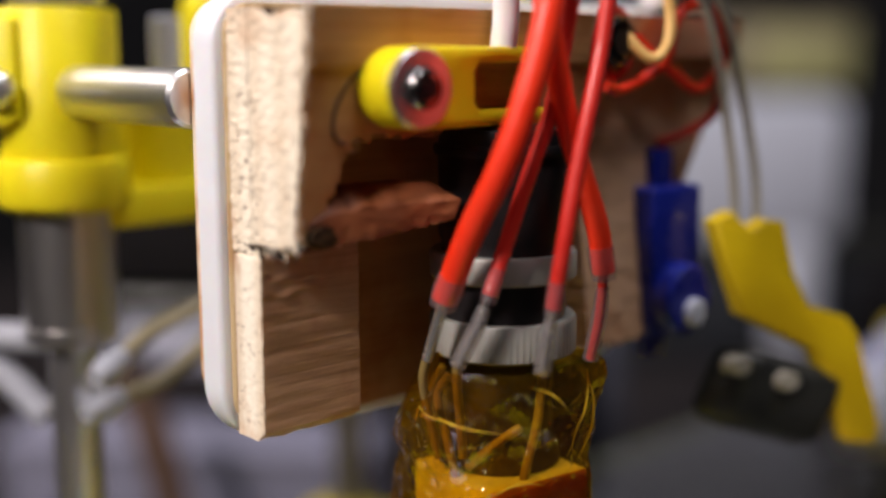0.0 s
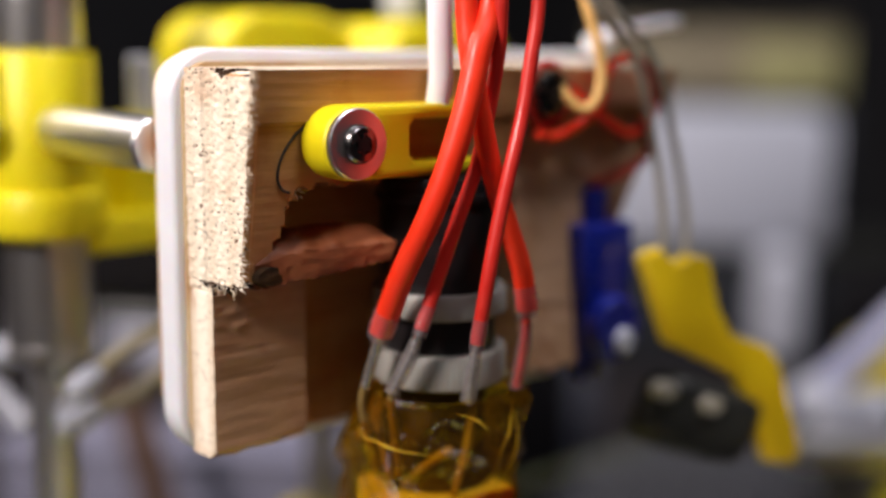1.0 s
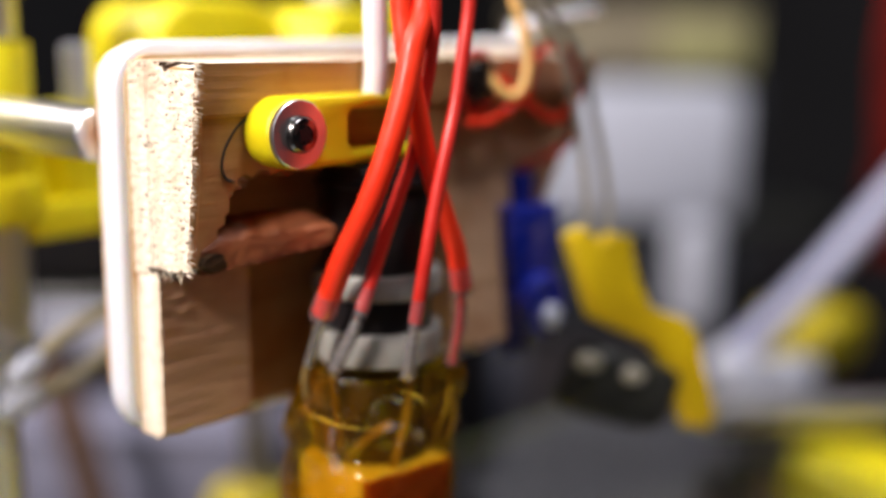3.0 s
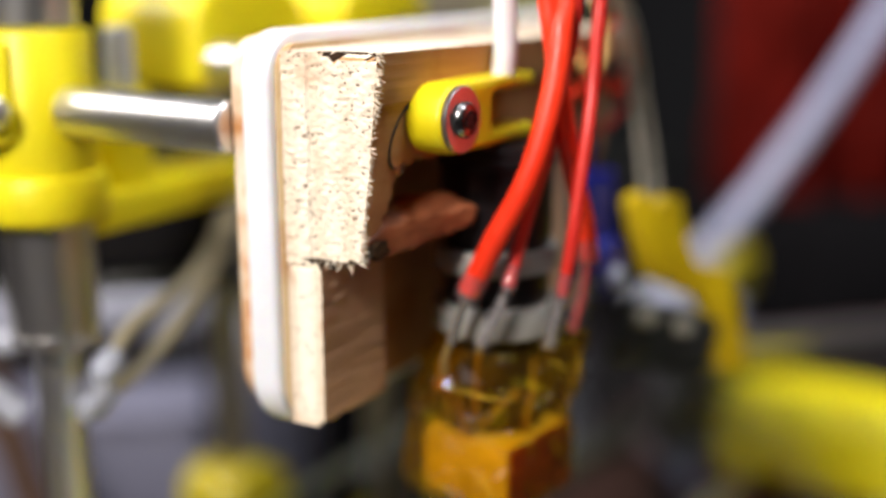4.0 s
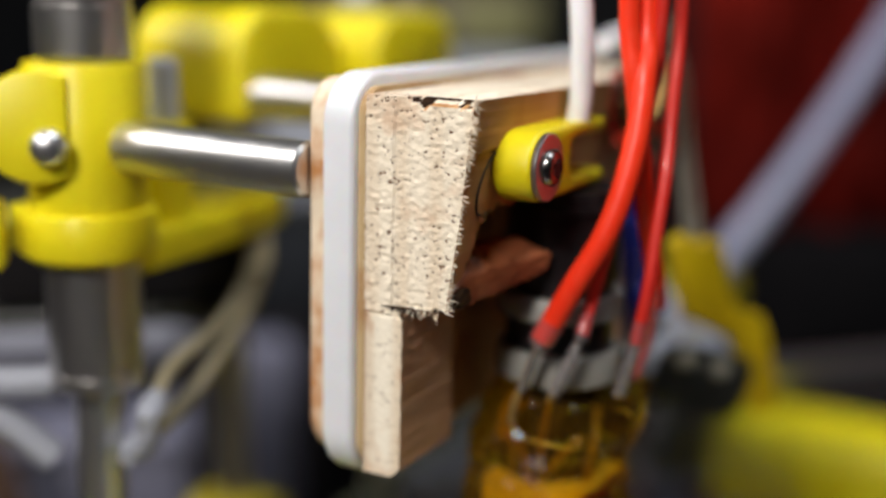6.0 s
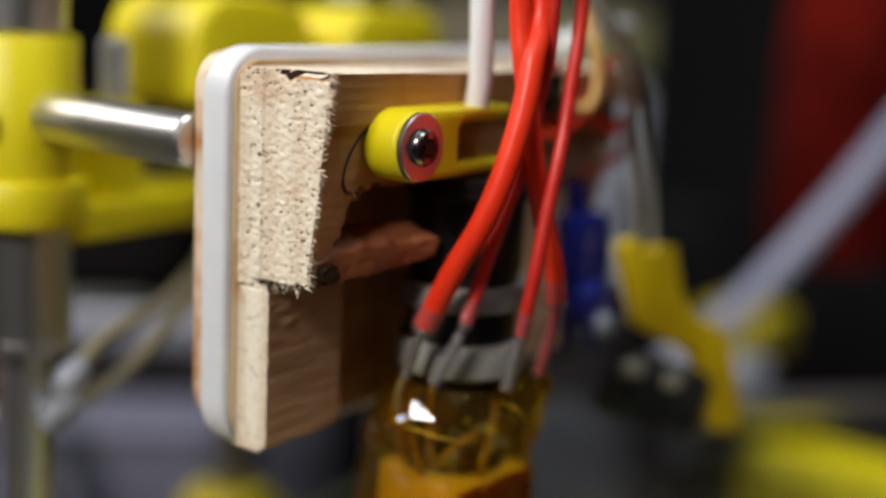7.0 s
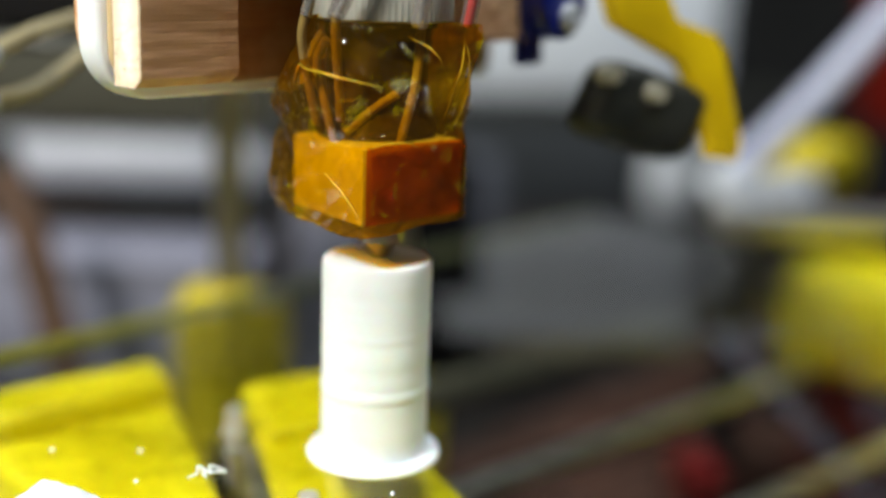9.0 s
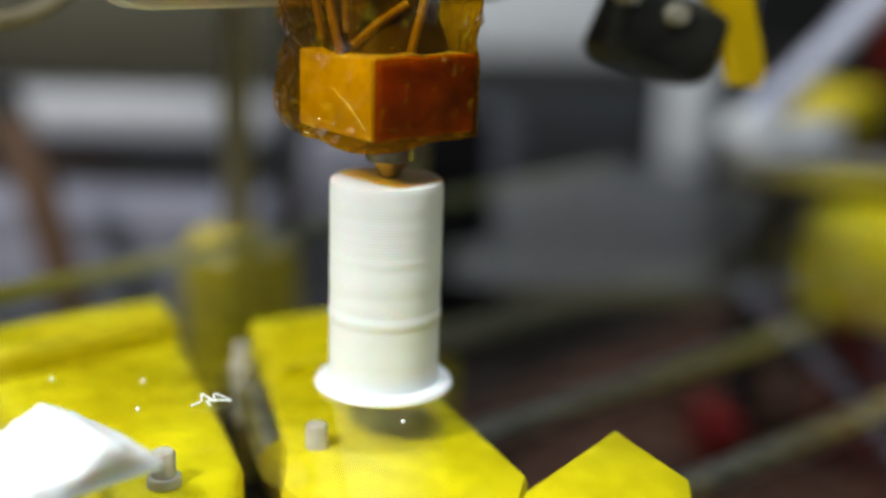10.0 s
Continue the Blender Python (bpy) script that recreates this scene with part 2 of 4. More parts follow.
def box(x0, x1, y0, y1, z0, z1, bevel=0.4, seg=2, bm=None, m=None):
    one = bmesh.new()
    bmesh.ops.create_cube(one, size=1)
    bmesh.ops.scale(one, vec=(x1 - x0, y1 - y0, z1 - z0), verts=one.verts)
    bmesh.ops.translate(one, vec=((x0 + x1) / 2, (y0 + y1) / 2, (z0 + z1) / 2), verts=one.verts)
    if bevel:
        bmesh.ops.bevel(one, geom=one.edges[:], offset=bevel, segments=seg, affect="EDGES", profile=0.5)
    if m:
        bmesh.ops.transform(one, matrix=m, verts=one.verts)
    return merge(bm, one)


def merge(bm, one):
    if bm is None:
        return one
    tmp = bpy.data.meshes.new("tmp")
    one.to_mesh(tmp)
    one.free()
    bm.from_mesh(tmp)
    bpy.data.meshes.remove(tmp)
    return bm


def turn(profile, at=(0, 0, 0), seg=48, axis="z", bm=None, wave=0.0, teeth=0):
    """A turned body from (radius, height) pairs along an axis."""
    one = bmesh.new()
    rings = []
    for r, h in profile:
        ring = []
        for i in range(seg):
            a = 2 * math.pi * i / seg
            rr = r + (wave * (1 if math.cos(a * teeth) > 0 else -1) if teeth else 0)
            c, s = rr * math.cos(a), rr * math.sin(a)
            v = {"z": (c, s, h), "y": (c, h, s), "x": (h, c, s)}[axis]
            ring.append(one.verts.new((v[0] + at[0], v[1] + at[1], v[2] + at[2])))
        rings.append(ring)
    for a, b in zip(rings, rings[1:]):
        for i in range(seg):
            one.faces.new((a[i], a[(i + 1) % seg], b[(i + 1) % seg], b[i]))
    one.faces.new(rings[0])
    one.faces.new(rings[-1])
    return merge(bm, one)


def spline(points, n):
    """Catmull-Rom through the points, n samples a stretch."""
    p = [Vector(q) for q in points]
    p = [p[0] * 2 - p[1]] + p + [p[-1] * 2 - p[-2]]
    out = []
    for i in range(1, len(p) - 2):
        for k in range(n):
            t = k / n
            a, b, c, d = p[i - 1:i + 3]
            out.append(0.5 * ((2 * b) + (c - a) * t + (2 * a - 5 * b + 4 * c - d) * t * t + (3 * b - a - 3 * c + d) * t ** 3))
    out.append(p[-2])
    return out


def hose(points, radius, seg=16, n=8, bm=None, radii=None, flat=1.0):
    """A round cable through the points."""
    one = bmesh.new()
    c = spline(points, n)
    ref = Vector((0.3, 0.9, 0.2))
    rings = []
    for i, q in enumerate(c):
        d = (c[min(i + 1, len(c) - 1)] - c[max(i - 1, 0)]).normalized()
        u = d.cross(ref).normalized()
        w = d.cross(u)
        r = radius if radii is None else np.interp(i / (len(c) - 1), [k / (len(radii) - 1) for k in range(len(radii))], radii)
        rings.append([one.verts.new(q + u * (r * math.cos(a)) + w * (r * flat * math.sin(a))) for a in (2 * math.pi * k / seg for k in range(seg))])
    for a, b in zip(rings, rings[1:]):
        for i in range(seg):
            one.faces.new((a[i], a[(i + 1) % seg], b[(i + 1) % seg], b[i]))
    one.faces.new(rings[0])
    one.faces.new(rings[-1])
    return merge(bm, one)


def slab(outline, lo, hi, axis="y", bevel=0.5, seg=2, bm=None):
    """An outline of (a, b) points pushed from lo to hi along an axis."""
    one = bmesh.new()
    def at(a, b, h):
        return {"y": (a, h, b), "z": (a, b, h), "x": (h, a, b)}[axis]
    f = one.faces.new([one.verts.new(at(a, b, lo)) for a, b in outline])
    ext = bmesh.ops.extrude_face_region(one, geom=[f])
    mv = Vector(at(0, 0, hi)) - Vector(at(0, 0, lo))
    bmesh.ops.translate(one, vec=mv, verts=[v for v in ext["geom"] if isinstance(v, bmesh.types.BMVert)])
    if bevel:
        rim = [e for e in one.edges if abs((e.verts[0].co - e.verts[1].co).dot(mv.normalized())) < 1e-6]
        bmesh.ops.bevel(one, geom=rim, offset=bevel, segments=seg, affect="EDGES", profile=0.5)
    return merge(bm, one)


def rounded(x0, x1, z0, z1, radii, n=8):
    """Rectangle outline with a radius at each corner: low-left, low-right, top-right, top-left."""
    out = []
    for (cx, cz, a0), r in zip(((x0, z0, 180), (x1, z0, 270), (x1, z1, 0), (x0, z1, 90)), radii):
        sx, sz = (1 if cx == x0 else -1), (1 if cz == z0 else -1)
        for k in range(n + 1):
            a = radians(a0 + 90 * k / n)
            out.append((cx + sx * r + r * math.cos(a), cz + sz * r + r * math.sin(a)))
    return out


def nz(x, y, z, s):
    return noise.noise(Vector((x * s, y * s, z * s)))

MATT_BLACK = mixed("matt_black_card", (0.004, 0.004, 0.005), (0.011, 0.010, 0.011), 0.9, scale=60, relief=0.1, spec=0.08)
DULL_GREY = mixed("bluish_grey_card", (0.050, 0.054, 0.072), (0.075, 0.080, 0.105), 0.8, scale=40, relief=0.1, spec=0.2)
DULL_WHITE = mixed("dull_white_plastic", (0.40, 0.41, 0.48), (0.48, 0.49, 0.57), 0.5, scale=60, relief=0.03)
BEIGE = mixed("beige_sheath", (0.20, 0.17, 0.10), (0.28, 0.24, 0.15), 0.5, scale=300, relief=0.05)
OLIVE = mixed("olive_board_paint", (0.035, 0.034, 0.022), (0.055, 0.05, 0.034), 0.7, scale=40, relief=0.1)
PALE_BAR = mixed("pale_bar_plastic", (0.29, 0.31, 0.45), (0.36, 0.38, 0.54), 0.35, scale=60, relief=0.03)
BROWN = mixed("brown_wood", (0.06, 0.03, 0.018), (0.11, 0.055, 0.03), 0.7, scale=80, relief=0.2)
PINK_PINE = pine("pink_sawn_pine", (0.66, 0.405, 0.245), (0.40, 0.21, 0.11), "x", False, False, 0.6, long=0.008, relief=0.35, gloss=0.42, spec=0.5)
PENCIL = mixed("pencil_line", (0.03, 0.025, 0.02), (0.07, 0.05, 0.04), 0.7, scale=900)
LEAD = mixed("tinned_lead", (0.80, 0.78, 0.72), (0.90, 0.88, 0.83), 0.20, 0.9, 600, relief=0.1)
FIBRE = mixed("glass_fibre", (0.46, 0.43, 0.42), (0.60, 0.57, 0.55), 0.45, scale=700, relief=0.2, sss=0.2)
# Near-black shade painted into the split and the gouge above it.
RECESS_SHADE = mixed("recess_shade", (0.010, 0.006, 0.004), (0.075, 0.038, 0.020), 0.9, scale=900, relief=0.5, dist=0.0004, spec=0.1)
EDGE = mixed("refraction_edge", (0.46, 0.44, 0.08), (0.58, 0.56, 0.13), 0.2, scale=60, relief=0.05)
CREASE_GOLD = mixed("crease_glint_gold", (0.50, 0.28, 0.015), (0.68, 0.42, 0.035), 0.2, scale=300, relief=0.1, coat=0.5, sss=0.3)
RED_PLASTIC = mixed("dark_red_plastic", (0.22, 0.012, 0.014), (0.32, 0.02, 0.022), 0.4, scale=80, relief=0.05)
RUST_CLOTH = mixed("reddish_brown_cloth", (0.030, 0.011, 0.008), (0.085, 0.032, 0.022), 0.9, scale=70, relief=0.4)
CABLE_WHITE = mixed("dull_white_cable", (0.32, 0.34, 0.40), (0.42, 0.44, 0.50), 0.5, scale=60, relief=0.03)
CORE = mixed("dark_heat_break", (0.014, 0.007, 0.004), (0.05, 0.024, 0.010), 0.6, scale=500, relief=0.3)
# The yellow plastic again, darkened so that shade sits in its colour.
SHADED_YELLOW = printed("shaded_yellow_plastic", (0.42, 0.34, 0.010), (0.50, 0.41, 0.015))
DIM_EDGE = mixed("dim_glass_edge", (0.12, 0.13, 0.08), (0.17, 0.18, 0.11), 0.2, scale=60, relief=0.05)
ARM_YELLOW = printed("deep_yellow_plastic", (0.70, 0.46, 0.005), (0.80, 0.56, 0.008))
PALE_OLIVE = mixed("pale_olive_card", (0.34, 0.32, 0.14), (0.42, 0.40, 0.18), 0.7, scale=50, relief=0.05)


# ---- carriage: a sawn pine block on thin plywood, a white plate and a stained back board ----
carriage = thing("hot_end_carriage", "sawn pine block on white plastic plate, hung from steel rod", "printer carriage")


def upper_face(z):
    return 1.6 * (96 - z) / 16 if z > 80 else 1.6 + 0.15 * (80 - z)


def right_edge(z):
    """The block is wide at the top and cut away in a slope below."""
    return 70 + 16 * max(0.0, min(1.0, (z - 64) / 20))


def split_height(x):
    return 67.6 + 0.9 * nz(x, 1, 0, 0.5) + 0.5 * nz(x, 5, 0, 1.7)


def block_front(x, z):
    """How far back the worn front of the pine block lies."""
    j = 0.9 * nz(x, 0, z, 0.45) + 0.5 * nz(x, 3, z, 1.3)
    y = upper_face(z)
    if z < 89.2 and x > 1.2:
        y += min(0.5, (89.2 - z) * 1.5)
    if z < split_height(x):
        y = 10.0 + 0.10 * nz(x * 0.10, 7, z * 0.9, 0.9) + 0.09 * max(0.0, nz(x * 0.12, 1, z * 2.2, 0.9)) - (0.25 * max(0.0, nz(x * 0.5, 4, z * 1.4, 0.8)) if z > 60 and x < 8 else 0)
        y += max(0.0, 43.4 - z) * 1.3 * (1 + 0.5 * nz(x, 2, 0, 0.4))
        if x > 15.2 + 0.4 * j:
            y = 15.6
    elif z < 80.3 + j and x > 8.4 + 1.5 * j + max(0, 79 - z) * -0.5:
        y = 15.6
    if x < 8.6 + 0.5 * j and abs(z - split_height(x) + 0.75) < 0.8 + 0.4 * j - 0.05 * x:
        y = 10.4 + 0.3 * nz(x, 2, z, 2.0)
    if x > 49.5 + 0.6 * j:
        if z < 90:
            # Face tilted up, a shape chosen to brighten it under the overhead lamp.
            y = 5.0 - 0.12 * (90 - z) + 0.2 * j
        if z < 47.0 + 2.2 * abs(j):
            y = 15.6
    elif x > 24 and z < 89:
        y = 15.6 if z < 80 else y
    return y + 0.05 * nz(x * 0.2, 9, z, 1.5)


def gap_half(y):
    """Half the height of the dark-painted split: a hair at the back, gaping at the front."""
    return 0.30 + 1.25 * max(0.0, (9.5 - y) / 8) + 0.7 * nz(3, y, 6, 1.3) if y < 11 else 0.0


def end_x(y, z):
    """The rough sawn end: pits, saw lines, and the dark-painted split under the upper part."""
    rough = 1.0 if z > 66 else 0.35
    x = rough * (0.22 * nz(0, y * 1.2, z * 1.6, 1.0) + 0.16 * nz(3, y * 3.4, z * 3.4, 1.0)) - (0.35 if y > 11.6 and z > 66 else 0)
    g = split_height(0) - 0.7 - z
    g += 0.5 * nz(2, y, 0, 0.8)
    half = gap_half(y)
    if half > 0 and abs(g) < half:
        x += (1 - abs(g) / half) * 3.4 * min(1, (11.2 - y) / 4)
    top = 95.0 + 0.7 * nz(1, y, 0, 0.9) - z
    if y < 9.6 and top < 0:
        x += min(2.6, -top * 4.0) * min(1, (9.6 - y) / 1.2)
    if z < split_height(0) - 1.5:
        x -= 0.25
    return x


def block():
    one = bmesh.new()
    nx, nzz, ny = 132, 168, 48
    xs = [73.0 * i / nx for i in range(nx + 1)]
    zs = [42.2 + 53.8 * k / nzz for k in range(nzz + 1)]
    def wide(x, z):
        return x if x < 50 else 50 + (x - 50) * (right_edge(z) - 50) / 23
    f = [[one.verts.new((wide(x, z) if i else end_x(block_front(0, z), z), block_front(wide(x, z), z), z)) for i, x in enumerate(xs)] for z in zs]
    for k in range(nzz):
        for i in range(nx):
            one.faces.new((f[k][i], f[k][i + 1], f[k + 1][i + 1], f[k + 1][i]))
    side = []
    for k, z in enumerate(zs):
        y0 = block_front(0, z)
        side.append([f[k][0]] + [one.verts.new((end_x(y0 + (16 - y0) * j / ny, z), y0 + (16 - y0) * j / ny, z)) for j in range(1, ny + 1)])
    for k in range(nzz):
        for j in range(ny):
            one.faces.new((side[k][j], side[k + 1][j], side[k + 1][j + 1], side[k][j + 1]))
    back = [[one.verts.new((right_edge(z), 16, z)) for z in zs]]
    for k in range(nzz):
        one.faces.new((f[k][-1], back[0][k], back[0][k + 1], f[k + 1][-1]))
    for row, k in ((zs[0], 0), (zs[-1], nzz)):
        one.faces.new([side[k][j] for j in range(ny, 0, -1)] + f[k] + [back[0][k]])
    return one


wood = part("pine_block", block(), PINE, carriage, "pale pine block with rough sawn end and a split painted with shade")
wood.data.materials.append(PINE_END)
wood.data.materials.append(PINK_PINE)
wood.data.materials.append(RECESS_SHADE)
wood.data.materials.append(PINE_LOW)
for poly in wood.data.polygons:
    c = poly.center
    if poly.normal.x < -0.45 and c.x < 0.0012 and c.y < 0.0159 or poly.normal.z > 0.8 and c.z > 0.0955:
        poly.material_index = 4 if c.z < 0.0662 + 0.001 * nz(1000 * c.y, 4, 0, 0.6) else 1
    if c.x < 0.0032 and abs(c.z - 0.001 * split_height(1000 * c.x) + 0.0007) < 0.0011 and 0.003 < c.y < 0.0108 and (c.x > 0.0006 or poly.normal.x > -0.45):
        poly.material_index = 3
    if c.x < 0.0060 and c.y > 0.0098 and abs(1000 * c.z - split_height(1000 * c.x) + 0.75) < 0.7 + 0.6 * nz(1000 * c.x, 3, 0, 1.2) and poly.normal.x > -0.45:
        poly.material_index = 3
    ragged_gap = 1.0 * gap_half(1000 * c.y)
    if poly.material_index in (1, 4) and 0.0015 < c.y < 0.0112 and abs(split_height(0) - 0.7 - 1000 * c.z + 0.5 * nz(2, 1000 * c.y, 0, 0.8)) < ragged_gap:
        poly.material_index = 3
    if 0.0009 < c.y < 0.0098 and 0.0944 < c.z < 0.0962 and 0.0005 < c.x < 0.0040 and poly.normal.z < 0.9:
        poly.material_index = 3
    # Far end takes the pink pine too, standing in for red bounce light.
    elif (c.z < 0.067 or c.x > 0.049) and poly.material_index != 3 and (c.x < 0.0155 or c.x > 0.049) and poly.material_index == 0:
        poly.material_index = 2


def board_outline(x0, x1, z0, z1, radii):
    """Rounded board with its far lower corner cut away in a slope."""
    out = rounded(x0, x1, z0, z1, radii)
    return out[:9] + [(x1 - 13, z0), (x1 - 13, 64), (x1, 82)] + out[18:]


part("plywood_sheet", slab(board_outline(-0.3, 87.5, 41.6, 96.8, (5, 4, 4, 4)), 16.0, 17.3, bevel=0.15, seg=1), PLY, carriage, "thin plywood sheet with dark edge")
part("plastic_plate", slab(board_outline(-1.7, 88.5, 39.8, 98.6, (8, 5, 5, 7)), 17.3, 22.3, bevel=0.7, seg=3), WHITE_PLATE, carriage, "thick white plastic plate with rounded corners")
part("back_board", slab(board_outline(-0.3, 87.5, 42.0, 97.6, (7, 4, 4, 5)), 22.3, 25.3, bevel=0.5), BARK, carriage, "pale wooden back board with reddish bark stains")


def tongue_mesh():
    """A split tongue: its top leans back to a lit ridge, its lower rim is torn."""
    one = bmesh.new()
    nu, nv = 64, 14
    front, back = [], []
    for i in range(nu + 1):
        u = i / nu
        x = 2.4 + 19.4 * u
        tip = math.sqrt(max(0.0, 1 - ((u - 0.94) / 0.065) ** 2)) if u > 0.94 else 1.0
        top = 74.5 + 0.5 * nz(x, 2, 0, 0.4) + 0.15 * nz(x, 5, 0, 2.0) - (1.6 * (1 - u / 0.12) if u < 0.12 else 0)
        low = 67.3 + 2.9 * u ** 1.4 + 0.45 * nz(x, 8, 0, 0.6) + 0.35 * nz(x, 11, 0, 2.3)
        mid = 0.5 * (top + low)
        top, low = mid + (top - mid) * tip, mid + (low - mid) * tip
        ridge = 0.60 + 0.10 * nz(x, 3, 3, 0.35)
        fr, bk = [], []
        for k in range(nv + 1):
            v = k / nv
            z = low + (top - low) * v
            y = 2.6 - 0.30 * (x - 5.5) + 11.0 * max(0.0, v - ridge) + 0.9 * max(0.0, 0.25 - v) + 0.25 * nz(x * 0.25, 1, z * 0.9, 1.0) + 0.10 * nz(x, 7, z * 3, 1.2)
            fr.append(one.verts.new((x, y, z)))
            bk.append(one.verts.new((x, max(y + 0.8, 8.6 - 0.28 * (x - 5.5)), z)))
        front.append(fr)
        back.append(bk)
    for i in range(nu):
        for k in range(nv):
            one.faces.new((front[i][k], front[i + 1][k], front[i + 1][k + 1], front[i][k + 1]))
            one.faces.new((back[i][k], back[i][k + 1], back[i + 1][k + 1], back[i + 1][k]))
        one.faces.new((front[i][0], back[i][0], back[i + 1][0], front[i + 1][0]))
        one.faces.new((front[i][nv], front[i + 1][nv], back[i + 1][nv], back[i][nv]))
    for i in (0, nu):
        for k in range(nv):
            one.faces.new((front[i][k], front[i][k + 1], back[i][k + 1], back[i][k]))
    return one


part("split_tongue", tongue_mesh(), SHADED_CHIP, carriage, "split tongue of broken pine, shade and red bounce in its colour")
part("knot", turn([(0.2, -0.5), (1.4, -0.45), (1.8, 0.1), (1.5, 0.8), (0.3, 1.4)], (0, 0, 0), 20, "y"), KNOT, wood, "black loose knot in the pine")
bpy.data.objects["knot"].matrix_basis = Matrix.Translation((0.0046, 0.0031, 0.0688)) @ Matrix.Diagonal((1.6, 1.0, 0.85, 1))
line = [(9.6, 89.0), (7.4, 87.4), (5.5, 84.6), (5.0, 82.0), (5.8, 80.4), (7.0, 79.9)]
part("pencil_line", hose([(x, block_front(x, z) - 0.10, z) for x, z in line], 0.19, 6, 6), PENCIL, wood, "curved dark pencil line")

# frayed fibres along the sawn edge
rng = random.Random(4)
fray = bmesh.new()
for i in range(230):
    z = rng.uniform(67.5, 96.2)
    y = upper_face(z) + rng.uniform(-0.15, 0.3)
    L = rng.uniform(0.3, 1.1) * (1.6 if z > 88 or z < 71 else 1)
    d = Vector((rng.uniform(-0.2, 0.9), rng.uniform(-0.9, 0.1), rng.uniform(-0.9, 0.3))).normalized() * L
    b = Vector((rng.uniform(-0.05, 0.3), y, z))
    w = rng.uniform(0.05, 0.13)
    vs = [fray.verts.new(b + Vector(o)) for o in ((-w, 0, -w), (w, w, 0), (0, -w, w))] + [fray.verts.new(b + d)]
    for t3 in ((0, 1, 3), (1, 2, 3), (2, 0, 3)):
        fray.faces.new([vs[k] for k in t3])
for i in range(60):
    b = Vector((rng.uniform(-0.1, 0.2), rng.uniform(4.5, 11), 67.2 + rng.uniform(-0.7, 0.9)))
    d = Vector((rng.uniform(-0.7, 0.1), rng.uniform(-0.5, 0.5), rng.uniform(-1.4, 0.6))) * 0.9
    w = rng.uniform(0.05, 0.14)
    vs = [fray.verts.new(b + Vector(o)) for o in ((-w, 0, -w), (w, w, 0), (0, -w, w))] + [fray.verts.new(b + d)]
    for t3 in ((0, 1, 3), (1, 2, 3), (2, 0, 3)):
        fray.faces.new([vs[k] for k in t3])
for i in range(90):
    at_notch = i < 45
    x = rng.uniform(5.5, 9.5) if at_notch else rng.uniform(5, 20)
    b = Vector((x, 2.6, 80.0 + rng.uniform(-0.8, 0.8))) if at_notch else Vector((x, 3.2 - 0.30 * (x - 5.5), 67.8 + 3.6 * ((x - 2.4) / 19.4) ** 1.5 + rng.uniform(-0.2, 0.5)))
    d = Vector((rng.uniform(-0.3, 0.6), rng.uniform(-0.6, 0.1), rng.uniform(-1.0, 0.2))) * (0.9 if at_notch else 0.6)
    w = rng.uniform(0.06, 0.16)
    vs = [fray.verts.new(b + Vector(o)) for o in ((-w, 0, -w), (w, w, 0), (0, -w, w))] + [fray.verts.new(b + d)]
    for t3 in ((0, 1, 3), (1, 2, 3), (2, 0, 3)):
        fray.faces.new([vs[k] for k in t3])
part("frayed_fibre", fray, PINE_END, wood, "pale frayed wood fibres", smooth=False)["kind"] = "stuff"

# ---- yellow clamp strap with washer and screw ----
strap = thing("clamp_strap", "yellow printed forked strap screwed across the pine block", "clamp")
outline = []
for k in range(17):
    a = radians(90 + 180 * k / 16)
    outline.append((13.1 + 4.95 * math.cos(a), 86.5 + 4.95 * math.sin(a)))
outline += [(35.5, 81.55), (35.5, 83.6), (23.5, 83.6), (22.6, 84.6), (22.6, 88.4), (23.5, 89.4), (35.5, 89.4), (35.5, 91.45)]
part("strap_body", slab(outline, -4.4, 1.5, bevel=0.8, seg=3), YELLOW, strap)
part("washer", turn([(2.2, 0), (4.6, 0), (4.7, -0.15), (4.7, -0.75), (4.55, -0.9), (2.2, -0.9)], (12.9, -4.4, 86.5), 48, "y"), STEEL, strap, "bright steel washer")
scr = turn([(1.2, -0.9), (2.5, -0.9), (2.6, -1.0), (2.55, -1.5), (2.2, -1.9), (1.3, -2.05), (1.15, -1.3), (0.2, -1.1)], (12.9, -4.4, 86.5), 40, "y")
screw = part("screw", scr, BLACK_STEEL, strap, "dark steel screw with star recess")

# Dark star set proud of the head, in place of the recess's shade.
star = [((1.45 if k % 2 else 0.85) * math.cos(radians(30 * k)) + 12.9, (1.45 if k % 2 else 0.85) * math.sin(radians(30 * k)) + 86.5) for k in range(12)]
part("star_shade", slab(star, -6.50, -6.2, bevel=0), PEEK, screw, "raised dark star standing in for recess shade")

# ---- hot end ----
AX, AY = 32.0, 0.2
hot = thing("hot_end", "black barrel with grey rings above amber taped heater block", "hot end")
part("barrel", turn([(3, 50), (7.6, 50.2), (8.4, 52), (8.4, 64), (8.4, 66), (8.8, 67), (8.8, 79.5), (8.5, 81), (3, 81.2)], (AX, AY, 0), 64), PEEK, hot, "black plastic barrel")
part("upper_ring", turn([(7, 61.2), (9.6, 61.2), (9.9, 61.5), (9.9, 64.4), (9.6, 64.8), (7, 64.8)], (AX, AY, 0), 64), RING, hot, "pale grey ring")
part("lower_ring", turn([(7, 51.0), (9.6, 51.0), (9.9, 51.3), (9.9, 55.6), (9.6, 56), (7, 56)], (AX, AY, 0), 216, wave=0.05, teeth=72), RING, hot, "pale ribbed ring")
part("top_ridge", turn([(8, 77.5), (9.3, 77.6), (9.5, 78.2), (9.3, 78.9), (8, 79)], (AX, AY, 0), 64), PEEK, hot)
